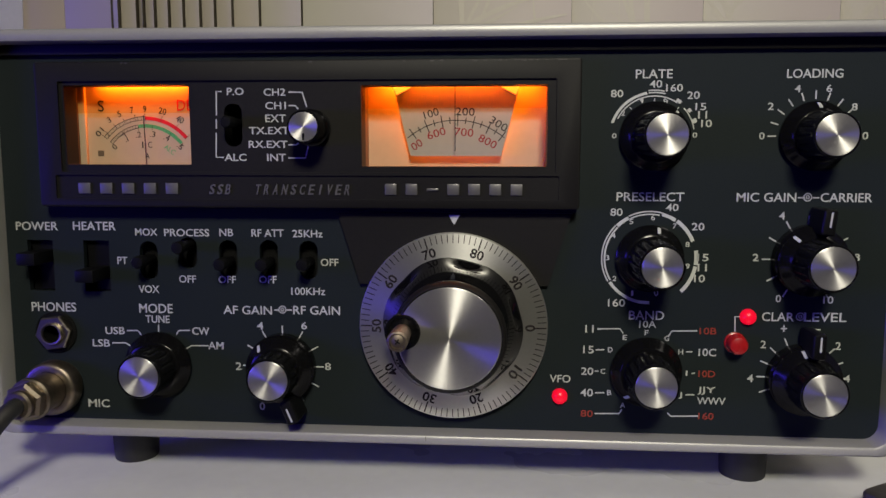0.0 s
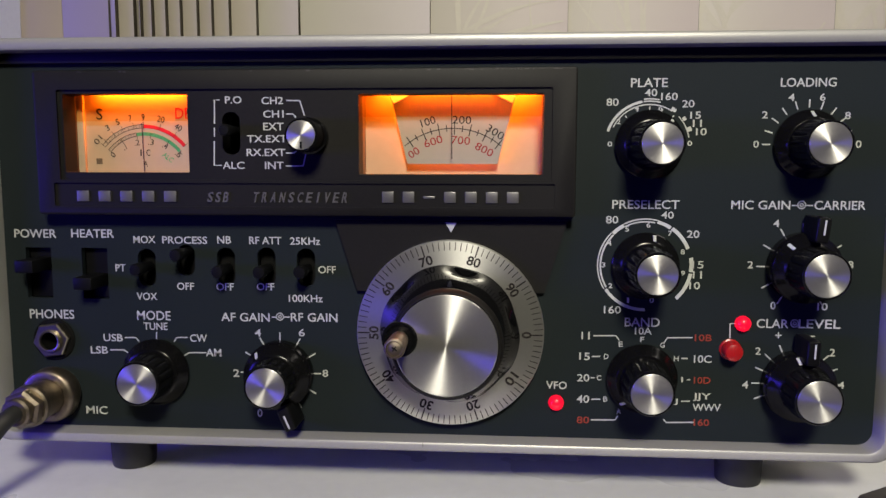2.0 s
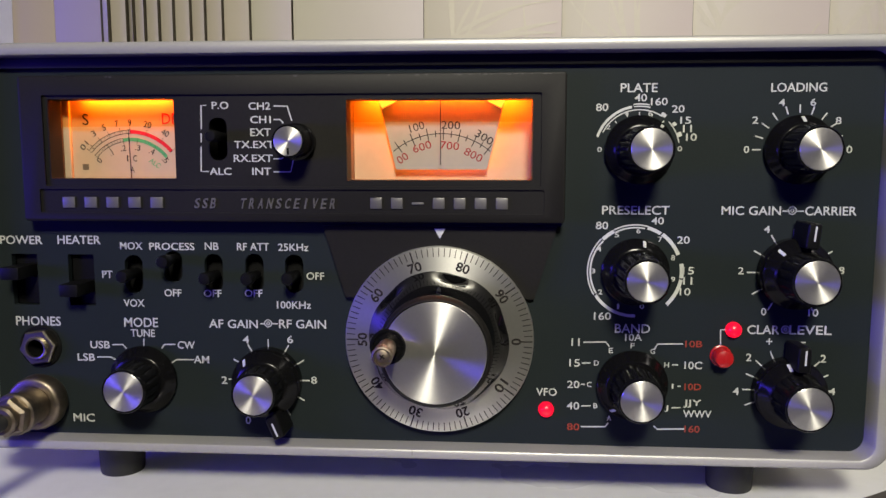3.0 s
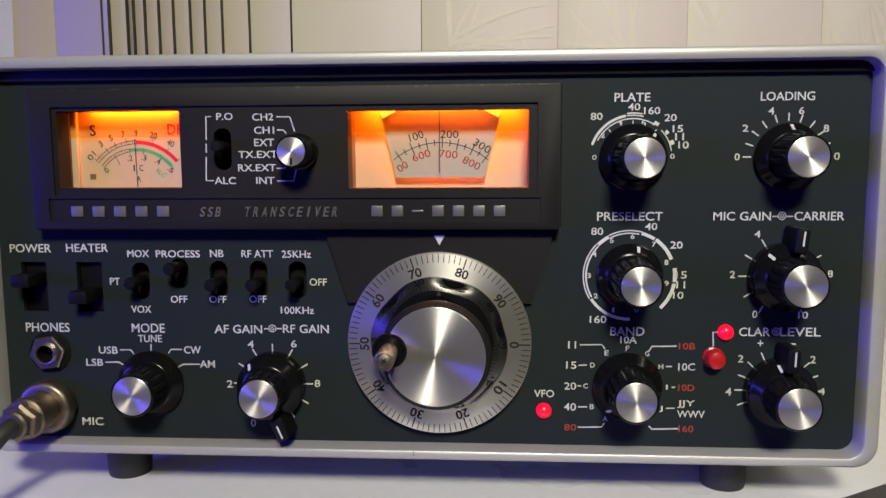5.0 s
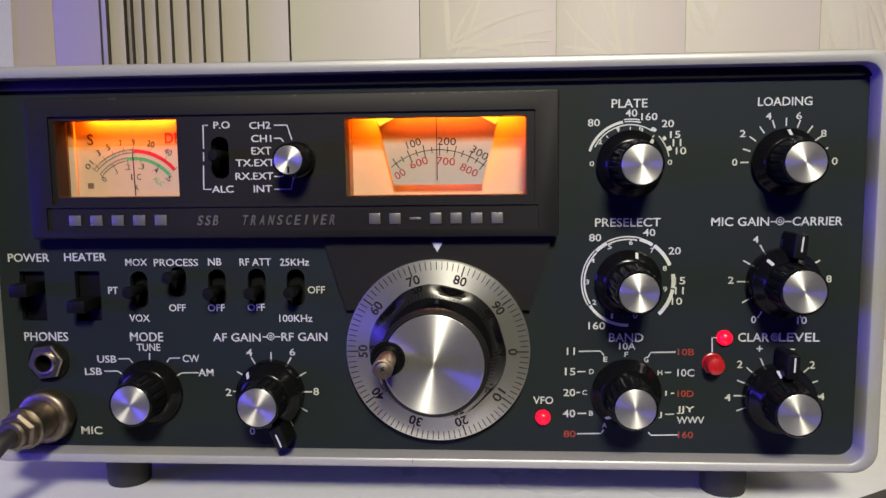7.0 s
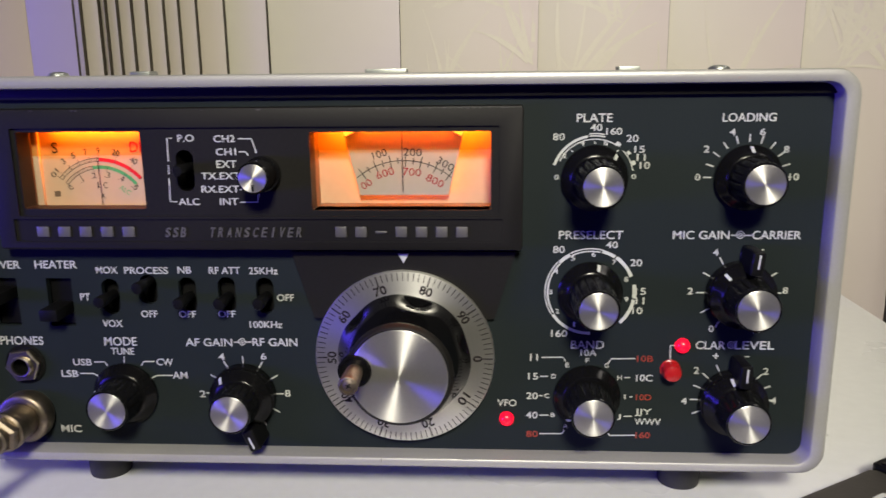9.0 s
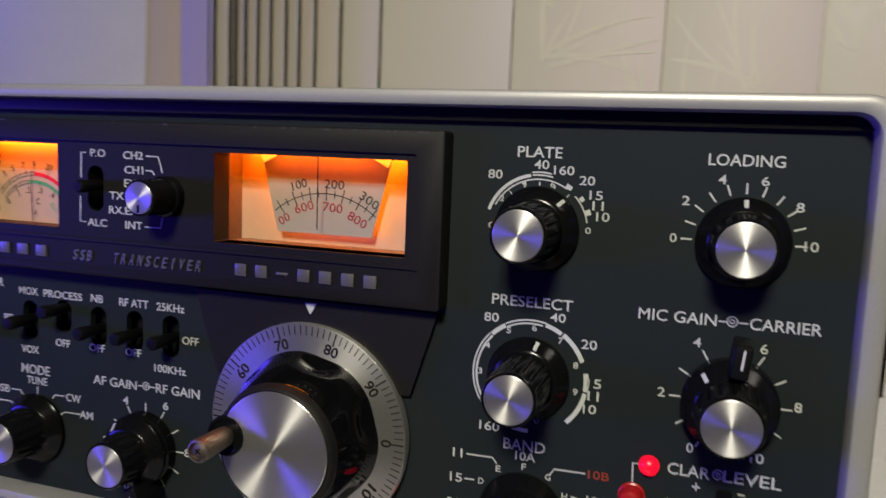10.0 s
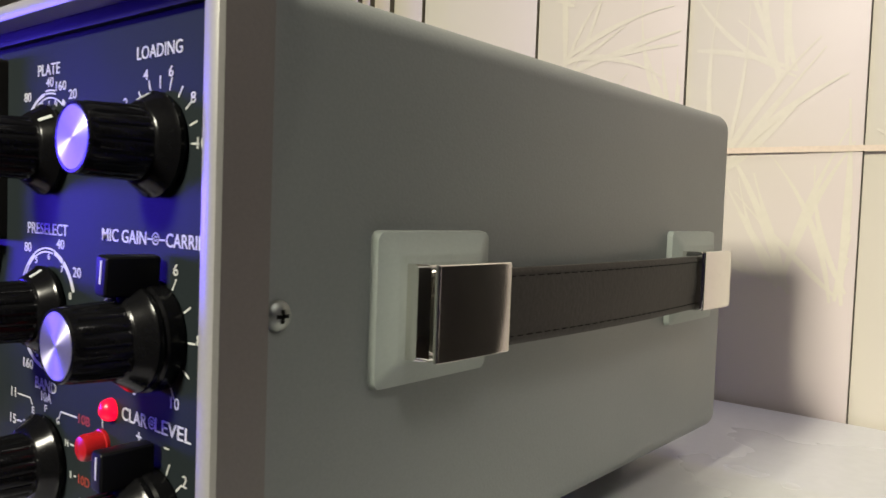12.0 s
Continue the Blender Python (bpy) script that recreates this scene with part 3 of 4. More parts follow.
# pentagonal shield behind the dial
shield = bmesh.new()
pts = [(-34.2, 103.6), (51.6, 103.6), (43.6, 77), (-26.0, 77)]
front = [shield.verts.new(Vector((x, -2.4, z)) * M) for x, z in pts]
back = [shield.verts.new(Vector((x, -0.004, z)) * M) for x, z in pts]
shield.faces.new(front), shield.faces.new(back)
for k in range(4):
    shield.faces.new([front[k], front[(k + 1) % 4], back[(k + 1) % 4], back[k]])
shield = part("dial_shield", finish(shield), bezel_black, radio, "black tapered plate above the dial")
tri = bmesh.new()
f = [tri.verts.new(Vector((x, y, z)) * M) for y in (-2.4, -2.7) for x, z in ((7.0, 102.9), (11.2, 102.9), (9.1, 99.2))]
tri.faces.new(f[:3]), tri.faces.new(f[3:])
for k in range(3):
    tri.faces.new([f[k], f[(k + 1) % 3], f[3 + (k + 1) % 3], f[3 + k]])
part("index_mark", finish(tri), white_ink, shield, "white triangular dial index")

# ---- bezel with meter and dial windows ----
bezel_cuts = [slab(-136.0, 45.2, 118.3, 151.2, 0.6, -20, -7.0), slab(-138.5, 46.5, 108.6, 117.2, 0.5, -20, -7.2),
              slab(-134.2, -87.0, 121.0, 149.8, 0.6, -20, 30), slab(-24.0, 42.2, 120.4, 149.2, 0.6, -20, 30), slab(-74.2, -67.6, 127.6, 143.0, 3.0, -20, 30)]
bezel = part("bezel", cut(slab(-144.8, 53.8, 105.4, 158.2, 1.2, -8.0, 1.5, 0.6), bezel_cuts), bezel_black, radio, "satin black plastic bezel round meter and dial")


WORN = random.Random(5)
for k in range(26):
    x, w = WORN.choice((WORN.uniform(14, 48), WORN.uniform(-140, 50))), WORN.uniform(0.3, 1.8)
    part("worn_chip", box(x, x + w, -8.03, -7.9, 157.1 + WORN.uniform(0, 0.4), 157.62 + WORN.uniform(0, 0.25)), box_black, bezel)


def bezel_word(text, x, z, w, h):
    letters(text, x, z, w, h, -7.0, bezel, white_ink)


def bezel_line(points):
    stroke(points, 0.42, -7.0, bezel, white_ink)


word, line = bezel_word, bezel_line
word("P.O", -69.8, 147.3, 6.1, 2.6)
word("ALC", -70.4, 123.7, 8.1, 2.6)
word("CH2", -55.4, 147.0, 7.9, 2.6)
word("CH1", -55.1, 142.2, 7.5, 2.6)
word("EXT", -55.2, 137.7, 7.5, 2.7)
word("TX.EXT", -57.7, 133.3, 14.7, 2.6)
word("RX.EXT", -58.2, 128.4, 14.3, 2.6)
word("INT", -55.2, 123.7, 6.9, 2.6)
line([(-74.9, 147.3), (-76.8, 147.3), (-77.0, 138.8)])
line([(-77.1, 137.4), (-77.2, 134.1)])
line([(-77.3, 132.5), (-77.6, 123.7), (-74.8, 123.7)])
line([(-50.2, 147.0), (-45.3, 146.9), (-43.7, 141.7)])
line([(-50.3, 142.2), (-47.9, 142.2), (-46.8, 140.9)])
line([(-50.7, 128.2), (-47.9, 128.2), (-46.7, 129.0)])
line([(-50.8, 123.5), (-44.5, 123.5), (-43.4, 128.0)])
for text, x0, step in (("SSB", -79.2, 2.95), ("TRANSCEIVER", -62.2, 3.3)):
    for k, c in enumerate(text):
        letters(c, x0 + step * k, 112.1, 0.6 if c == "I" else 1.9, 3.7, -7.2, bezel, satin_silver, "metal_lettering", 0.6, 0.22, 0.012)
for x0, x1, count in ((-130.1, -91.0, 5), (-15.6, 34.7, 7)):
    step = (x1 - x0) / (count - 0.3)
    for k in range(count):
        low, high = (111.5, 113.0) if count == 7 and k == 2 else (110.0, 114.6)
        part("name_bar", box(x0 + k * step, x0 + k * step + 0.56 * step, -7.8, -7.2, low + 0.3, high - 0.3, 0.25), satin_silver, bezel, "plain satin metal bar")


def window(name, x0, x1, z0, z1, face_y, label):
    """The lit box behind a window of the bezel, with its card."""
    liner = bmesh.new()
    for b in ((x0 - 1.5, x0, -6, face_y + 2, z0 - 1.5, z1 + 1.5), (x1, x1 + 1.5, -6, face_y + 2, z0 - 1.5, z1 + 1.5),
              (x0, x1, -6, face_y + 2, z0 - 1.5, z0), (x0, x1, -6, face_y + 2, z1, z1 + 1.5)):
        box(*b, bm=liner)
    case = part(name, liner, liner_brown, radio, label)
    part("card", box(x0, x1, face_y, face_y + 1.5, z0, z1), dial_card, case, "cream printed card")
    return case


meter = window("meter", -134.4, -86.8, 120.4, 153.4, 4.0, "amber-lit signal meter")
dial_window = window("dial_window", -24.2, 42.4, 120.4, 153.4, 9.6, "amber-lit frequency dial window")
FACE = 3.98
CX, CZ, ROUND = -108.8, 117.7, 21.3
for text, x, z, w, h, turn, ink in (("S", -126.0, 143.0, 2.4, 4.2, 0, black_ink), ("DB", -93.1, 143.2, 6.2, 4.0, 0, scale_red), ("3", -123.0, 137.8, 1.3, 2.3, -28, black_ink),
                                    ("5", -118.9, 140.0, 1.3, 2.3, -20, black_ink), ("7", -113.9, 141.4, 1.2, 2.3, -8, black_ink), ("9", -108.8, 141.8, 1.2, 2.5, 0, black_ink),
                                    ("20", -101.9, 141.0, 2.9, 2.4, 14, black_ink), ("40", -95.2, 137.9, 2.9, 2.4, 30, black_ink), ("01", -127.0, 133.2, 3.4, 2.2, -48, black_ink),
                                    ("0", -121.3, 127.6, 1.4, 2.2, -48, black_ink), (".1", -116.6, 130.5, 1.2, 2.2, -28, black_ink), (".2", -111.7, 132.2, 2.1, 2.2, -6, black_ink),
                                    (".3", -106.1, 132.4, 2.1, 2.2, 8, black_ink), (".4", -100.6, 131.0, 2.1, 2.2, 26, black_ink), (".5", -95.5, 127.8, 2.1, 2.2, 44, black_ink),
                                    ("I", -110.2, 128.4, 0.5, 2.4, 0, black_ink), ("C", -107.3, 128.4, 1.6, 2.4, 0, black_ink), ("ALC", -99.6, 126.6, 4.6, 2.0, 36, scale_green), ("A", -108.5, 124.2, 1.6, 2.2, 0, black_ink)):
    letters(text, x, z, w, h, FACE, meter, ink, "meter_figure", 0.06, 0, 0.0, turn)
for r, a0, a1, w, ink in ((ROUND, -50, 0, 0.2, black_ink), (ROUND - 1.3, -50, 0, 0.2, black_ink), (ROUND - 2.9, -50, -9, 0.2, black_ink), (ROUND - 4.1, -50, -9, 0.2, black_ink),
                          (ROUND - 0.65, 0, 50, 1.4, scale_red), (ROUND - 3.5, -9, 51, 1.35, scale_green)):
    stroke(round_points(CX, CZ, r, a0, a1, 3), w, FACE, meter, ink, "meter_scale", 0.05)


def meter_tick(a, r0, r1, ink, width=0.14):
    p = [(CX + r * math.sin(radians(a)), CZ + r * math.cos(radians(a))) for r in (r0, r1)]
    stroke(p, width, FACE - 0.03, meter, ink, "meter_tick", 0.06)


for k in range(13):
    meter_tick(-50 + 50 * k / 12, ROUND - 1.3, ROUND, black_ink, 0.1)
for k in range(12):
    meter_tick(-50 + 41 * k / 11, ROUND - 4.1, ROUND - 2.9, black_ink, 0.1)
for k in range(1, 15):
    meter_tick(-9 + 4 * k, ROUND - 4.1, ROUND - 2.9, groove_brown, 0.1)
for a in (-50, -45, -34, -23, -10.6, 0, 17.5, 35, 50):
    meter_tick(a, ROUND - 1.3, ROUND + 1.1, black_ink, 0.16)
for a in (-50, -29.6, -9.2, 9, 33, 52):
    meter_tick(a, ROUND - 5.2, ROUND - 2.9, black_ink, 0.16)
stroke([(-108.4, 121.0), (-108.8, 139.4)], 0.2, 2.6, meter, black_ink, "needle", 0.2)
part("name_mark", box(-128.0, -125.6, FACE - 0.06, FACE, 124.0, 126.2), liner_brown, meter)
# The meter lamp's warm upper band comes from this added tinted sheet.
part("amber_glow_sheet", box(-134.3, -86.9, 1.6, 1.8, 140.2, 153.3), amber_glow_sheet, meter, "added amber sheet tinting the upper card like lamp glow")

film = bmesh.new()
f = [film.verts.new(Vector((x, y, z)) * M) for y in (5.2, 5.4) for x, z in ((-14.2, 150.2), (32.6, 150.2), (26.0, 124.2), (-7.8, 124.2))]
film.faces.new(f[:4]), film.faces.new(f[4:])
for k in range(4):
    film.faces.new([f[k], f[(k + 1) % 4], f[4 + (k + 1) % 4], f[4 + k]])
film = part("dial_film", finish(film), dial_film, dial_window, "grey translucent dial film with figures")
DX, DZ, DR = 9.2, 109.4, 28.0
stroke(round_points(DX, DZ, DR, -40, 40, 3), 0.3, 5.2, film, black_ink, "dial_scale", 0.06)
for k in range(-6, 7):
    a = 1.4 + 6.05 * k
    h = 2.3 if k % 2 == 0 else 1.2
    stroke([(DX + r * math.sin(radians(a)), DZ + r * math.cos(radians(a))) for r in (DR - h, DR + h)], 0.35, 5.2, film, black_ink, "dial_tick", 0.06)
for text, x, z, w, turn, ink in (("100", 0.0, 139.9, 5.6, -17, black_ink), ("200", 12.6, 140.5, 7.0, 2, black_ink), ("300", 25.0, 136.0, 7.0, 31, black_ink),
                                 ("00", -5.4, 128.4, 4.2, -33, dial_red_ink), ("600", 1.9, 132.6, 7.0, -17, dial_red_ink), ("700", 12.2, 133.0, 7.0, 5, dial_red_ink), ("800", 21.0, 129.6, 7.0, 27, dial_red_ink)):
    letters(text, x, z, w, 2.9, 5.2, film, ink, "dial_figure", 0.06, 0, 0.0, turn)
stroke([(9.1, 150.2), (9.2, 126.0)], 0.3, 0.5, dial_window, black_ink, "hairline", 0.2)
part("meter_frame", box(-134.3, -131.5, 2.4, 3.96, 120.5, 153.3, 0.5), dial_card, meter, "amber-lit frame beside the meter card")


def wedge(x, way):
    """A glowing wedge added where bulb light leaks past the film's upper corner."""
    bm = bmesh.new()
    q = [bm.verts.new(Vector((x + way * dx, y, z)) * M) for y in (4.6, 4.9) for dx, z in ((-2.6, 150.9), (7.6, 150.9), (4.0, 148.9), (-0.6, 146.6))]
    bm.faces.new(q[:4]), bm.faces.new(q[4:])
    for k in range(4):
        bm.faces.new([q[k], q[(k + 1) % 4], q[4 + (k + 1) % 4], q[4 + k]])
    part("bulb_leak_wedge", finish(bm), bulb_glow, dial_window, "glowing wedge standing in for leaked bulb light")


wedge(-12.2, 1), wedge(30.6, -1)
AMBER = (1.0, 0.215, 0.008)
area_lamp("meter_lamp", (-0.1090, 0.0027, 0.1522), (-0.1090, 0.0031, 0.1400), 0.034, 0.0020, 0.060, AMBER)
# Added tinted sheet: puts the amber glow on the dial card's top.
part("amber_glow_sheet", box(-24.1, 42.3, 3.2, 3.4, 141.6, 153.3), amber_glow_sheet, dial_window, "added amber sheet tinting the upper card like lamp glow")
area_lamp("film_lamp", (0.0092, 0.0056, 0.137), (0.0092, 0.0070, 0.137), 0.036, 0.022, 0.018, AMBER)
area_lamp("dial_lamp", (0.010, 0.0052, 0.1522), (0.010, 0.0056, 0.1380), 0.060, 0.0062, 0.100, AMBER)

# ---- controls ----
SHARED = {}


def flutes(count, depth, low, high):
    def shape(a, d):
        if not low < d < high:
            return 1.0
        s = 0.5 + 0.5 * math.cos(count * a)
        return 1 - depth * s ** 3
    return shape


def placed(name, key, make, mat, parent, x, z, label=""):
    """A part that shares its mesh with alike parts."""
    if key not in SHARED:
        ob = part(name, make(), mat, parent, label)
        SHARED[key] = ob.data
    else:
        ob = part(name, SHARED[key], None, parent, label)
    ob.location = (x * M, 0, z * M)
    return ob


def knob(x, z, out, mark, cap=7.5, skirt=12.8, lever=None):
    """A skirted black control knob with a turned metal cap; lever: the angle of the tab on its outer ring."""
    lift = 5.0 if lever is not None else 0.6
    body = placed("knob", ("knob", out, cap, skirt, lift), lambda: lathe(
        [(skirt, lift), (skirt + 0.2, lift + 0.4), (skirt + 0.2, lift + 1.5), (skirt - 0.5, lift + 2.1), (skirt - 2.4, lift + 5.0), (skirt - 2.9, lift + 5.4), (cap + 1.6, lift + 5.6), (cap + 1.6, lift + 6.2),
         (cap + 1.1, out - 2.6), (cap + 0.9, out - 2.2), (cap + 0.8, out - 0.4), (cap + 0.5, out), (cap + 0.1, out), (cap, out - 0.5), (0, out - 0.5)],
        n=96, flute=flutes(16, 0.06, lift + 5.7, out - 2.3), sharp=28), knob_black, radio, x, z, "glossy black fluted knob")
    placed("cap", ("cap", out, cap), lambda: lathe([(cap, out - 0.5), (cap, out - 0.15), (cap - 0.25, out), (0, out)], n=72, sharp=15), cap_metal, body, 0, 0, "turned aluminium cap")
    s, c = math.sin(radians(mark)), math.cos(radians(mark))
    bm = bmesh.new()
    side = Vector((c, 0, -s))
    for r, d in ((skirt - 0.4, lift + 2.15), (skirt - 2.3, lift + 5.05)):
        for k in (-0.55, 0.55):
            bm.verts.new((Vector((r * s, -d, r * c)) + side * k + Vector((s, -1.2, c)).normalized() * 0.1) * M)
    bm.verts.ensure_lookup_table()
    bm.faces.new([bm.verts[i] for i in (0, 1, 3, 2)])
    edge = bmesh.ops.extrude_face_region(bm, geom=list(bm.faces))
    bmesh.ops.translate(bm, verts=[v for v in edge["geom"] if isinstance(v, bmesh.types.BMVert)], vec=Vector((-s, 1.2, -c)) * 0.00015)
    part("pointer", finish(bm), white_ink, body, "white pointer mark")
    if lever is not None:
        placed("outer_ring", ("ring", skirt), lambda: lathe([(skirt + 0.6, 0.5), (skirt + 0.6, 4.2), (skirt, 4.9), (0, 4.9)], n=72), knob_black, body, 0, 0, "black outer ring")
        tab = box(-2.3, 2.3, -14.5, -1.4, skirt - 2, skirt + 7.0, 1.0, 3)
        turn = Matrix.Rotation(radians(lever), 4, "Y")
        bmesh.ops.transform(tab, matrix=turn, verts=tab.verts)
        part("lever", tab, lever_black, body, "black lever tab of the outer ring")
        tick = box(-0.05, 0.55, -14.62, -14.4, skirt + 0.8, skirt + 6.0)
        bmesh.ops.transform(tick, matrix=turn, verts=tick.verts)
        part("lever_mark", tick, white_ink, body, "white line on the lever")
    return body


knob(80.2, 131.3, 25.0, 42, 6.8, 12.0)
knob(135.7, 131.3, 20.2, 0, 6.9, 11.9)
knob(80.0, 87.4, 25.2, 14, 6.8, 12.0)
knob(135.8, 87.4, 23.2, -40, 7.3, 12.1, 6)
knob(135.9, 44.0, 22.5, -12, 7.4, 12.2, 2)
knob(80.0, 45.2, 21.5, 219, 7.2)
knob(-105.3, 44.0, 18.5, -84, 7.4)
knob(-56.6, 44.2, 20.5, -38, 7.2, 12.4, 157)

selector = placed("selector_knob", "selector", lambda: lathe([(6.6, 7.0), (6.6, 10), (5.9, 10.6), (5.8, 20.6), (5.5, 21), (4.9, 21), (4.9, 20.6), (0, 20.6)], n=72, flute=flutes(14, 0.07, 10.7, 20)), knob_black, radio, -41.6, 134.2, "small black selector knob")
placed("cap", "selector_cap", lambda: lathe([(5.0, 20.6), (5.0, 21.2), (4.8, 21.35), (0, 21.35)], n=64, sharp=15), cap_metal, selector, 0, 0, "turned aluminium cap")
part("pointer", box(-0.4, 0.4, -21.45, -21.36, -4.6, -2.2), slot_black, selector, "black pointer mark")

# main tuning dial
DIAL_X, DIAL_Z = 8.8, 61.6
dial = placed("tuning_dial", "dial", lambda: lathe([(33.3, 0.8), (34.8, 1.0), (35.0, 1.6), (34.8, 4.2), (34.6, 4.5), (20, 4.5), (0, 4.5)], n=128, sharp=15), ring_metal, radio, DIAL_X, DIAL_Z, "satin aluminium tuning dial ring with black figures")
for v in range(100):
    a = (v - 75) * 3.6
    s, c = math.sin(radians(a)), math.cos(radians(a))
    r0 = 30.0 if v % 10 == 0 else 31.2
    tick = stroke([(r0 * s, r0 * c), (34.3 * s, 34.3 * c)], 0.5 if v % 10 == 0 else 0.3, -4.48, dial, black_ink, "dial_tick", 0.12)
for v in range(0, 100, 10):
    a = (v - 75) * 3.6
    letters(str(v), 28.4 * math.sin(radians(a)), 28.4 * math.cos(radians(a)), 5.0 if v else 2.5, 3.6, -4.48, dial, black_ink, "dial_figure", 0.12, 0, 0.022, a)


def dents(a, d):
    """Six finger hollows pressed into the flank of the grip."""
    s = (0.5 + 0.5 * math.cos(6 * (a - radians(76)))) ** 2.2
    return 1 - 0.11 * s * math.exp(-((d - 8.2) / 3.2) ** 2)


flank = [(26.0, 4.4), (26.0, 5.2)] + [(25.9 - 5.6 * k / 20, 5.4 + 14.8 * k / 20) for k in range(21)]
part("grip", lathe(flank + [(20.1, 20.8), (19.9, 21.2), (0, 21.2)], n=240, flute=dents, sharp=40), grip_black, dial, "polished black grip with six finger hollows")
part("collar", lathe([(20.0, 21.0), (19.9, 21.9), (19.5, 22.9), (18.9, 23.7), (18.5, 23.95), (18.1, 23.6), (0, 23.6)], n=128, sharp=30), bezel_black, dial, "black collar of the grip")
cap = part("cap", lathe([(18.0, 23.5), (18.0, 24.0), (17.7, 24.25), (0, 24.25)], n=128, sharp=15), main_cap_metal, dial, "large turned aluminium cap")
HX, HZ = -16.2, 2.2
part("crank_cup", lathe([(6.2, 20), (6.3, 24.4), (6.0, 24.9), (5.2, 25.0), (4.9, 24.4), (0, 24.4)], HX, HZ, 0, 48), knob_black, dial, "black cup of the crank")
part("crank_handle", lathe([(3.0, 24.3), (3.2, 26), (3.5, 35), (3.6, 37.6), (3.4, 38.3), (2.8, 38.5), (2.6, 37.4), (0, 37.4)], HX, HZ, 0, 72, flutes(24, 0.05, 26.5, 36.5), 25), crank_metal, dial, "knurled nickel crank handle")
part("screw_head", lathe([(2.4, 37.3), (2.3, 37.7), (1.4, 38.1), (0, 38.2)], HX, HZ, 0, 32), crank_metal, dial)
screw_slot = box(-1.0, 1.0, -38.3, -37.8, -0.22, 0.22)
box(-0.22, 0.22, -38.3, -37.8, -1.0, 1.0, bm=screw_slot)
bmesh.ops.rotate(screw_slot, matrix=Matrix.Rotation(0.6, 3, "Y"), verts=screw_slot.verts)
bmesh.ops.translate(screw_slot, vec=Vector((HX, 0, HZ)) * M, verts=screw_slot.verts)
part("screw_cross", screw_slot, slot_black, dial)

# switches
for x, z, up in SWITCHES:
    bm = lathe([(1.7, -3), (1.9, 2), (2.3, 6.0), (2.4, 9.6), (2.0, 10.4), (0, 10.6)], x, z + up, 0, 24)
    lever = part("switch_lever", bm, lever_black, radio, "black toggle lever")
for x, up in ((-151.0, 3.6), (-128.6, -2.6)):
    lever = part("switch_lever", box(x - 3.6, x + 3.6, -10.2, 4, 82.1 + up - 2.4, 82.1 + up + 2.4, 0.7), lever_black, radio, "black slide switch lever")
    part("switch_slide", box(x - 4.9, x + 4.9, 3.0, 5.0, 72.4, 91.8), lever_black, radio, "black slide switch bed")
part("switch_lever", lathe([(1.6, -3), (1.8, 2), (2.1, 8), (2.2, 11.5), (1.7, 12.4), (0, 12.5)], -70.8, 136.2, -3, 24), lever_black, radio, "black slide lever of the meter switch")

# lamps and button
for x, z in ((48.7, 35.0), (116.0, 66.3)):
    part("indicator_lamp", lathe([(2.9, 0), (2.8, 1.2), (2.3, 2.2), (1.3, 2.9), (0, 3.1)], x, z, 0, 32), red_glow, radio, "glowing red indicator lamp")
part("push_button", lathe([(3.9, 0.0), (3.9, 0.8), (3.5, 1.0), (3.4, 5.0), (3.0, 5.8), (1.6, 6.3), (0, 6.4)], 111.8, 56.6, 0, 40), red_plastic, radio, "dull red push button")

# headphone jack
jack = part("phone_jack", lathe([(8.3, 0), (8.3, 0.5), (7.9, 0.8), (3.7, 0.8)], -146.3, 56.0, 0, 48), slot_black, radio, "headphone jack with black washer")
hexa = [(-146.3 + 7.2 * math.cos(radians(60 * k + 8)), 56.0 + 7.2 * math.sin(radians(60 * k + 8))) for k in range(6)]
hole = [(-146.3 + 3.9 * math.cos(radians(60 * k + 8)), 56.0 + 3.9 * math.sin(radians(60 * k + 8))) for k in range(6)]
part("hex_nut", loft([(hexa, -0.8), (hexa, -2.8), ([(a * 0.93 - 146.3 * 0.07, b * 0.93 + 56 * 0.07) for a, b in hexa], -3.3), (hole, -3.3), (hole, -0.8)], closed=True), nickel, jack, "dull nickel hexagonal nut")
part("socket", lathe([(4.4, 0.8), (4.4, 4.2), (4.0, 4.6), (3.5, 4.5), (3.4, 3.6)], -146.3, 56.0, 0, 40), nickel, jack)
part("socket_hole", lathe([(3.42, 3.7), (3.3, 1.0), (3.2, -9), (0, -9)], -146.3, 56.0, 0, 32), slot_black, jack)
part("microphone_socket", lathe([(9.6, 0), (9.6, 1.4), (9.2, 1.8), (0, 1.8)], -146.3, 35.0, 0, 48), nickel, radio, "round metal microphone socket")

# handle on the side
for y0, y1 in ((36.5, 82.0), (209.0, 256.0)):
    base = bmesh.new()
    rings = [(168.2, 0.0), (170.6, 0.4), (172.6, 5.6), (172.9, 6.4)]
    rows = []
    for x, inset in rings:
        rows.append([base.verts.new(Vector((x, py, pz)) * M) for py, pz in rounded(y0 + inset, y1 - inset, 74.2 + inset, 113.4 - inset, 2.2)])
    for a, b in zip(rows, rows[1:]):
        for k in range(len(a)):
            base.faces.new([a[k], a[(k + 1) % len(a)], b[(k + 1) % len(a)], b[k]])
    base.faces.new(rows[-1])
    part("handle_plate", finish(base), plate_paint, radio, "pale grey-green bevelled handle plate")
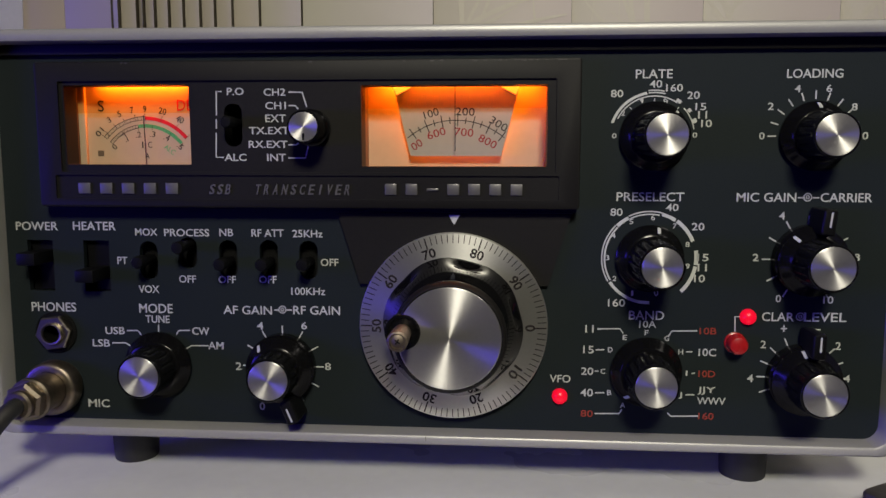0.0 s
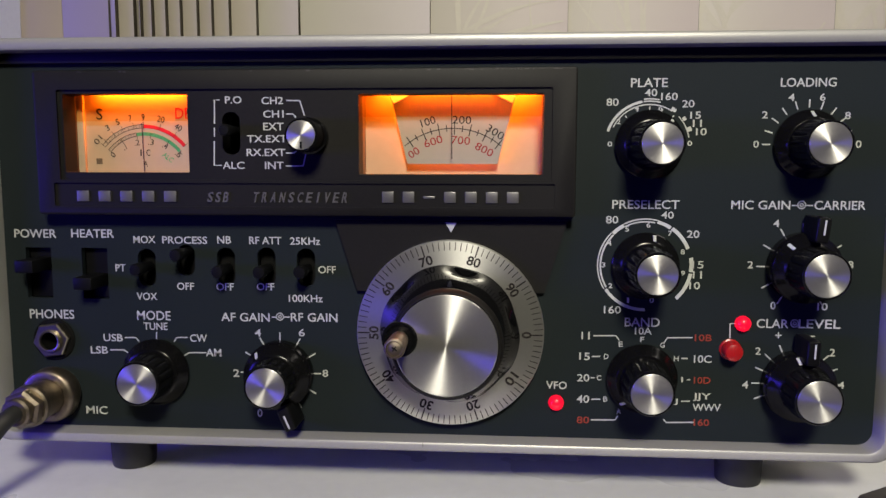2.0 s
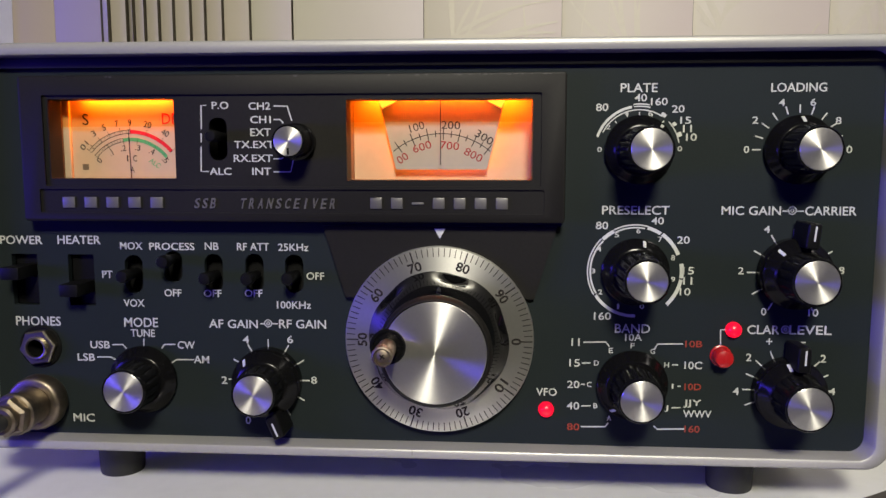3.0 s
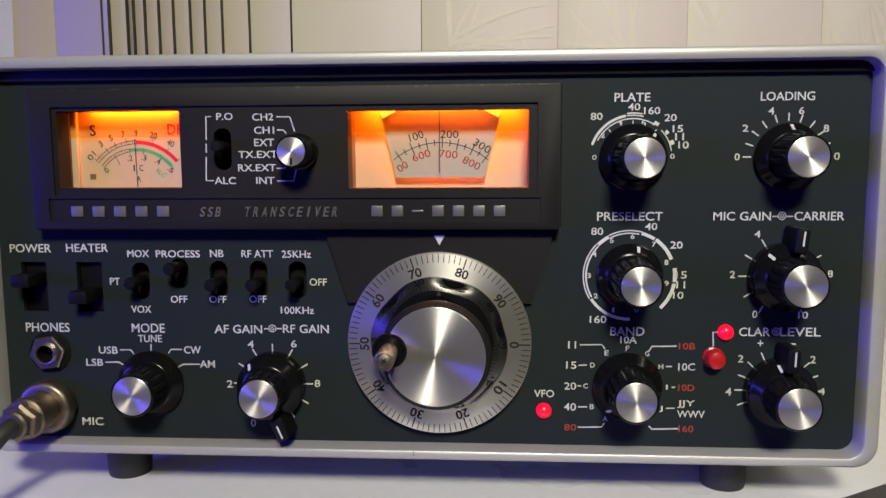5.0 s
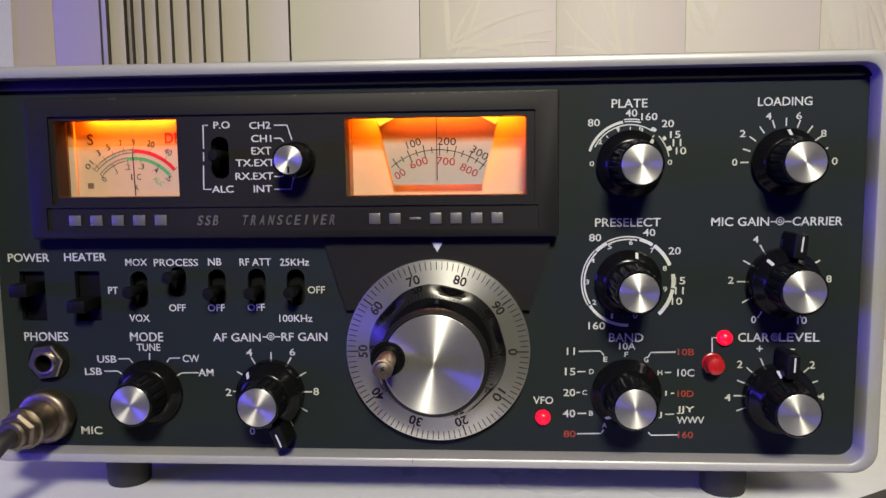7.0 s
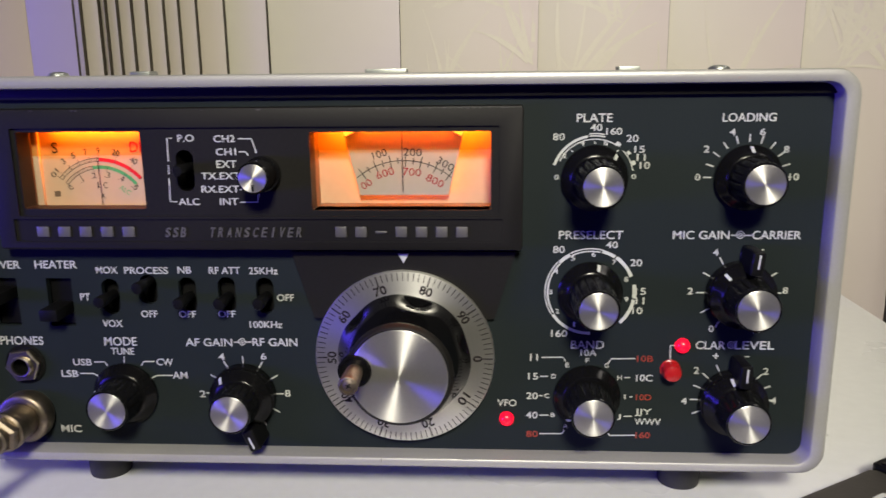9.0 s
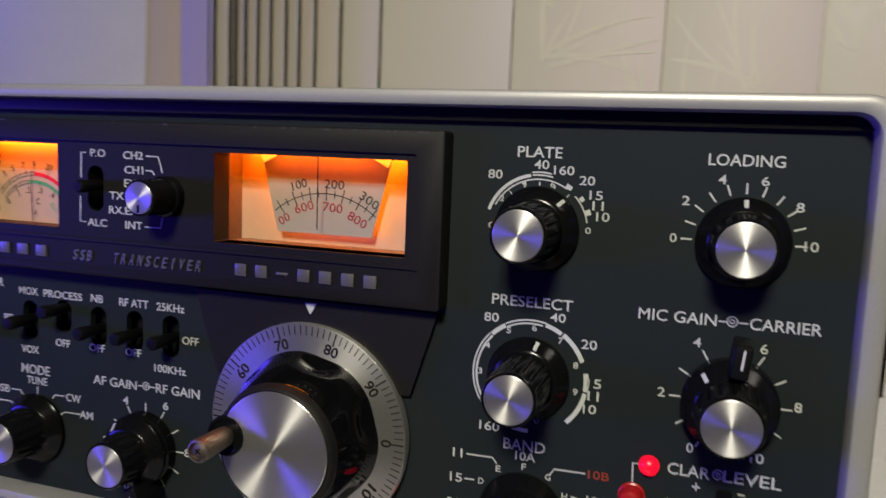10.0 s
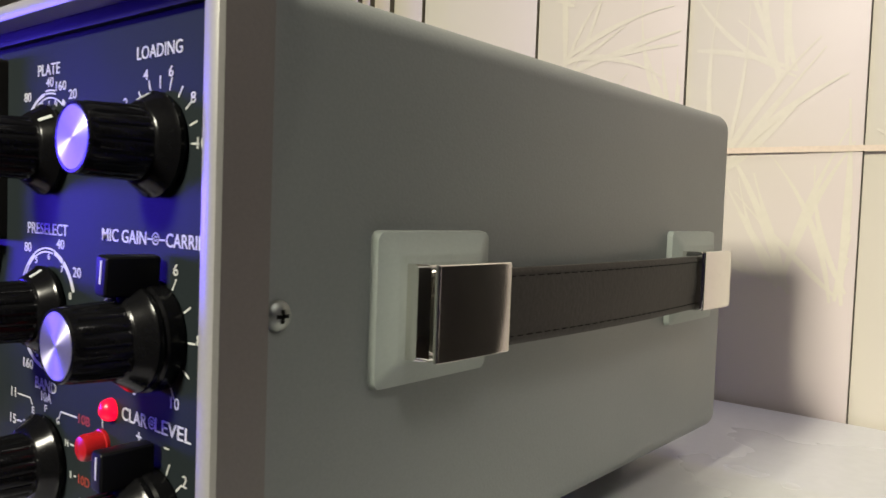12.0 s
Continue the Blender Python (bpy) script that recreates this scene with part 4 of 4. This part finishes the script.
for y0, y1, flip in ((45.0, 76.0, False), (214.0, 244.0, True)):
    clasp = bmesh.new()
    profile = [(172.0, 0), (176.5, 0), (179.4, 0.05), (180.2, 0.14), (180.9, 0.26), (182.0, 0.98), (181.6, 1.0), (179.6, 1.0), (172.0, 0.96)]
    rows = [[clasp.verts.new(Vector((x - e if x > 175 else x, (y1 - (y1 - y0) * t) if flip else y0 + (y1 - y0) * t, z)) * M) for x, t in profile] for z, e in ((81.6, 0.9), (82.0, 0.3), (82.7, 0.0), (104.3, 0.0), (105.0, 0.3), (105.4, 0.9))]
    for a, b in zip(rows, rows[1:]):
        for k in range(len(a)):
            clasp.faces.new([a[k], a[(k + 1) % len(a)], b[(k + 1) % len(a)], b[k]])
    clasp.faces.new(rows[0]), clasp.faces.new(rows[-1])
    part("handle_clasp", finish(clasp, 25), chrome, radio, "bright chrome handle clasp")
    lid = box(181.2, 182.9, y0 + 1.2, y1 - 1.0, 81.4, 105.6, 0.75, 3)
    for v in lid.verts:
        v.co.x += (0.030 if flip else 0.047) * (v.co.y - (y0 + y1) / 2 * M)
    part("clasp_lid", finish(lid, 12), chrome, radio, "chrome lid plate of the clasp")
strap = bmesh.new()
rows = []
for k in range(25):
    t = k / 24
    y = 70 + (220 - 70) * t
    x = 177.6 + 2.6 * math.sin(math.pi * t)
    rows.append([strap.verts.new(Vector((x + dx, y, z)) * M) for dx, z in ((-1.4, 82.0), (0.9, 82.0), (1.5, 83.6), (1.2, 84.6), (1.9, 93.0), (1.2, 101.0), (1.5, 102.0), (0.9, 103.4), (-1.4, 103.4))])
for a, b in zip(rows, rows[1:]):
    for k in range(len(a)):
        strap.faces.new([a[k], a[(k + 1) % len(a)], b[(k + 1) % len(a)], b[k]])
strap.faces.new(rows[0]), strap.faces.new(rows[-1])
strap = part("handle_strap", finish(strap, 50), leather, radio, "dark leather carrying strap with stitched edges")
for z in (84.4, 101.2):
    for k in range(30):
        y = 80 + 4.5 * k
        x = 177.6 + 2.6 * math.sin(math.pi * (y - 70) / 150)
        part("stitch", box(x + 1.05, x + 1.6, y, y + 2.4, z - 0.12, z + 0.12), slot_black, strap)


def side_screw(y, z):
    """A dome-headed cross screw on the flank of the case."""
    bm = lathe([(3.5, 0), (3.5, 0.5), (2.9, 1.4), (1.8, 2.0), (0, 2.2)], 0, 0, 0, 32)
    for v in bm.verts:
        v.co = Vector((168.3 * M - v.co.y, y * M + v.co.x, z * M + v.co.z))
    s = part("screw", finish(bm), screw_metal, radio, "dome-headed zinc screw")
    cross = box(169.8, 170.6, y - 1.5, y + 1.5, z - 0.4, z + 0.4)
    box(169.8, 170.6, y - 0.4, y + 0.4, z - 1.5, z + 1.5, bm=cross)
    part("screw_cross", cross, slot_black, s)


side_screw(8.6, 95.0)
for x in (-127.5, 127.5):
    bm = lathe([(4.2, 0), (4.2, 1.6), (3.4, 2.9), (1.8, 3.4), (0, 3.5)], 0, 0, 0, 32)
    for v in bm.verts:
        v.co = Vector((x * M + v.co.x, 16 * M + v.co.z, 168.1 * M - v.co.y))
    part("screw", finish(bm), screw_metal, radio, "dome-headed zinc screw")
for x, w in ((94.0, 4), (2.0, 8), (-94.0, 4)):
    part("lid_catch", box(x - w, x + w, 14, 22, 168.0, 171.4, 0.5), screw_metal, radio, "flat metal catch of the case lid")
for x, y in ((-124.5, 17), (121.8, 17), (-124.5, 250), (121.8, 250)):
    bm = lathe([(8.4, 0.02), (8.7, 0.8), (9.6, 20.0), (0, 20.0)], 0, 0, 0, 40)
    for v in bm.verts:
        v.co = Vector((x * M + v.co.x, y * M + v.co.z, -v.co.y))
    part("foot", finish(bm), rubber, radio, "black rubber foot")

# ---- microphone plug and cable ----
plug = thing("microphone_plug", "worn nickel microphone plug with black cable", "plug", (0, 0, 0))
PX, PZ = -146.3, 35.0
part("coupling_ring", lathe([(0, 1.85), (10.3, 1.85), (10.6, 2.6), (10.4, 7.0), (9.9, 7.8), (9.2, 8.2), (7.2, 8.2)], PX, PZ, 0, 96, flutes(44, 0.025, 2.8, 6.8), 30), plug_metal, plug, "knurled nickel coupling ring")
part("barrel", lathe([(6.9, 8.0), (7.1, 8.6), (6.8, 17.2), (6.4, 17.5)], PX, PZ, 0, 64), plug_metal, plug)
part("clamp_ring", lathe([(6.6, 17.2), (7.7, 17.4), (7.9, 18.0), (7.8, 20.0), (7.2, 20.6), (5.6, 20.7)], PX, PZ, 0, 64), plug_metal, plug, "bright worn clamp ring")
nut = [(PX + 7.4 * math.cos(radians(60 * k + 20)), PZ + 7.4 * math.sin(radians(60 * k + 20))) for k in range(6)]
small = [(PX + (a - PX) * 0.85, PZ + (b - PZ) * 0.85) for a, b in nut]
part("clamp_nut", loft([(nut, -20.7), (nut, -24.0), (small, -25.0)]), plug_metal, plug, "hexagonal cable nut")
part("collar", lathe([(5.2, 24.8), (5.3, 27.4), (4.6, 28.2), (3.2, 28.3)], PX, PZ, 0, 48), plug_metal, plug)
part("cable", sweep([(PX, -27.5, PZ), (PX - 1, -33, PZ - 1.5), (PX - 5, -40, PZ - 9), (PX - 12, -47, 13), (PX - 26, -54, 4.4), (PX - 60, -58, 3.3), (PX - 130, -52, 3.3), (PX - 260, -30, 3.3)], 3.2), rubber, plug, "black rubber cable")

# ---- loose things ----
remote = thing("plastic_box", "charcoal plastic box with a small white patch on the table", "box", (0.150, -0.019, 0.0), 32.3)
part("body", flat([(rounded(0, 58, -44, 0, 4), 0.05), (rounded(0, 58, -44, 0, 4), 8.8), (rounded(0.4, 57.6, -43.6, -0.4, 3.7), 9.7), (rounded(1.2, 56.8, -42.8, -1.2, 3.2), 10)]), box_black, remote)
part("end_cap", flat([(rounded(58.3, 92, -42, 1.5, 3), 0.05), (rounded(58.3, 92, -42, 1.5, 3), 10.6), (rounded(59.3, 91, -41, 0.5, 2.4), 11.6)]), lever_black, remote, "black ribbed end cap")
for k in range(5):
    part("rib", box(60 + 6 * k, 62.4 + 6 * k, -38, -2, 11.6, 12.3, 0.3), lever_black, remote)
part("patch", box(35.5, 42.0, -20.5, -14.5, 10.0, 10.3), white_ink, remote, "small white patch")
part("patch_dot", box(38.2, 39.4, -18.2, -17.0, 10.3, 10.45), slot_black, remote)


def sheet(x0, x1, z0, z1, lean, label):
    ob = thing("paper_sheet", label, "paper", ((x0 + x1) / 2 * M, 0.4948, (z0 + z1) / 2 * M))
    w, h = (x1 - x0) / 2, (z1 - z0) / 2
    bm = box(-w, w, -1.0, -0.2, -h, h)
    bmesh.ops.transform(bm, matrix=Matrix.Rotation(radians(lean), 4, "Y"), verts=bm.verts)
    part("page", bm, paper, ob)
    return ob


first = sheet(-664, -456, 190, 520, 1.5, "white paper sheet pinned to the wall")
part("pen_line", box(-28, 96, -1.3, -1.05, 4, 9), pen_blue, first, "blue pen stroke")
bar = box(-40, 40, -1.3, -1.05, -2.6, 2.6)
bmesh.ops.transform(bar, matrix=Matrix.Translation((-0.020, 0, 0.042)) @ Matrix.Rotation(radians(-32), 4, "Y"), verts=bar.verts)
part("pen_line", bar, pen_blue, first, "blue pen stroke")
part("pen_dot", lathe([(6, 0), (0, 0.2)], -49, 16, -1.05, 20), pen_blue, first)
second = sheet(-925, -690, 180, 520, -2, "printed paper sheet on the wall")
for k in range(14):
    z = 110 - 17 * k
    part("print_bar", box(-70, 30 + 22 * math.sin(3.1 * k), -1.15, -1.02, z, z + 5), grey_print, second)
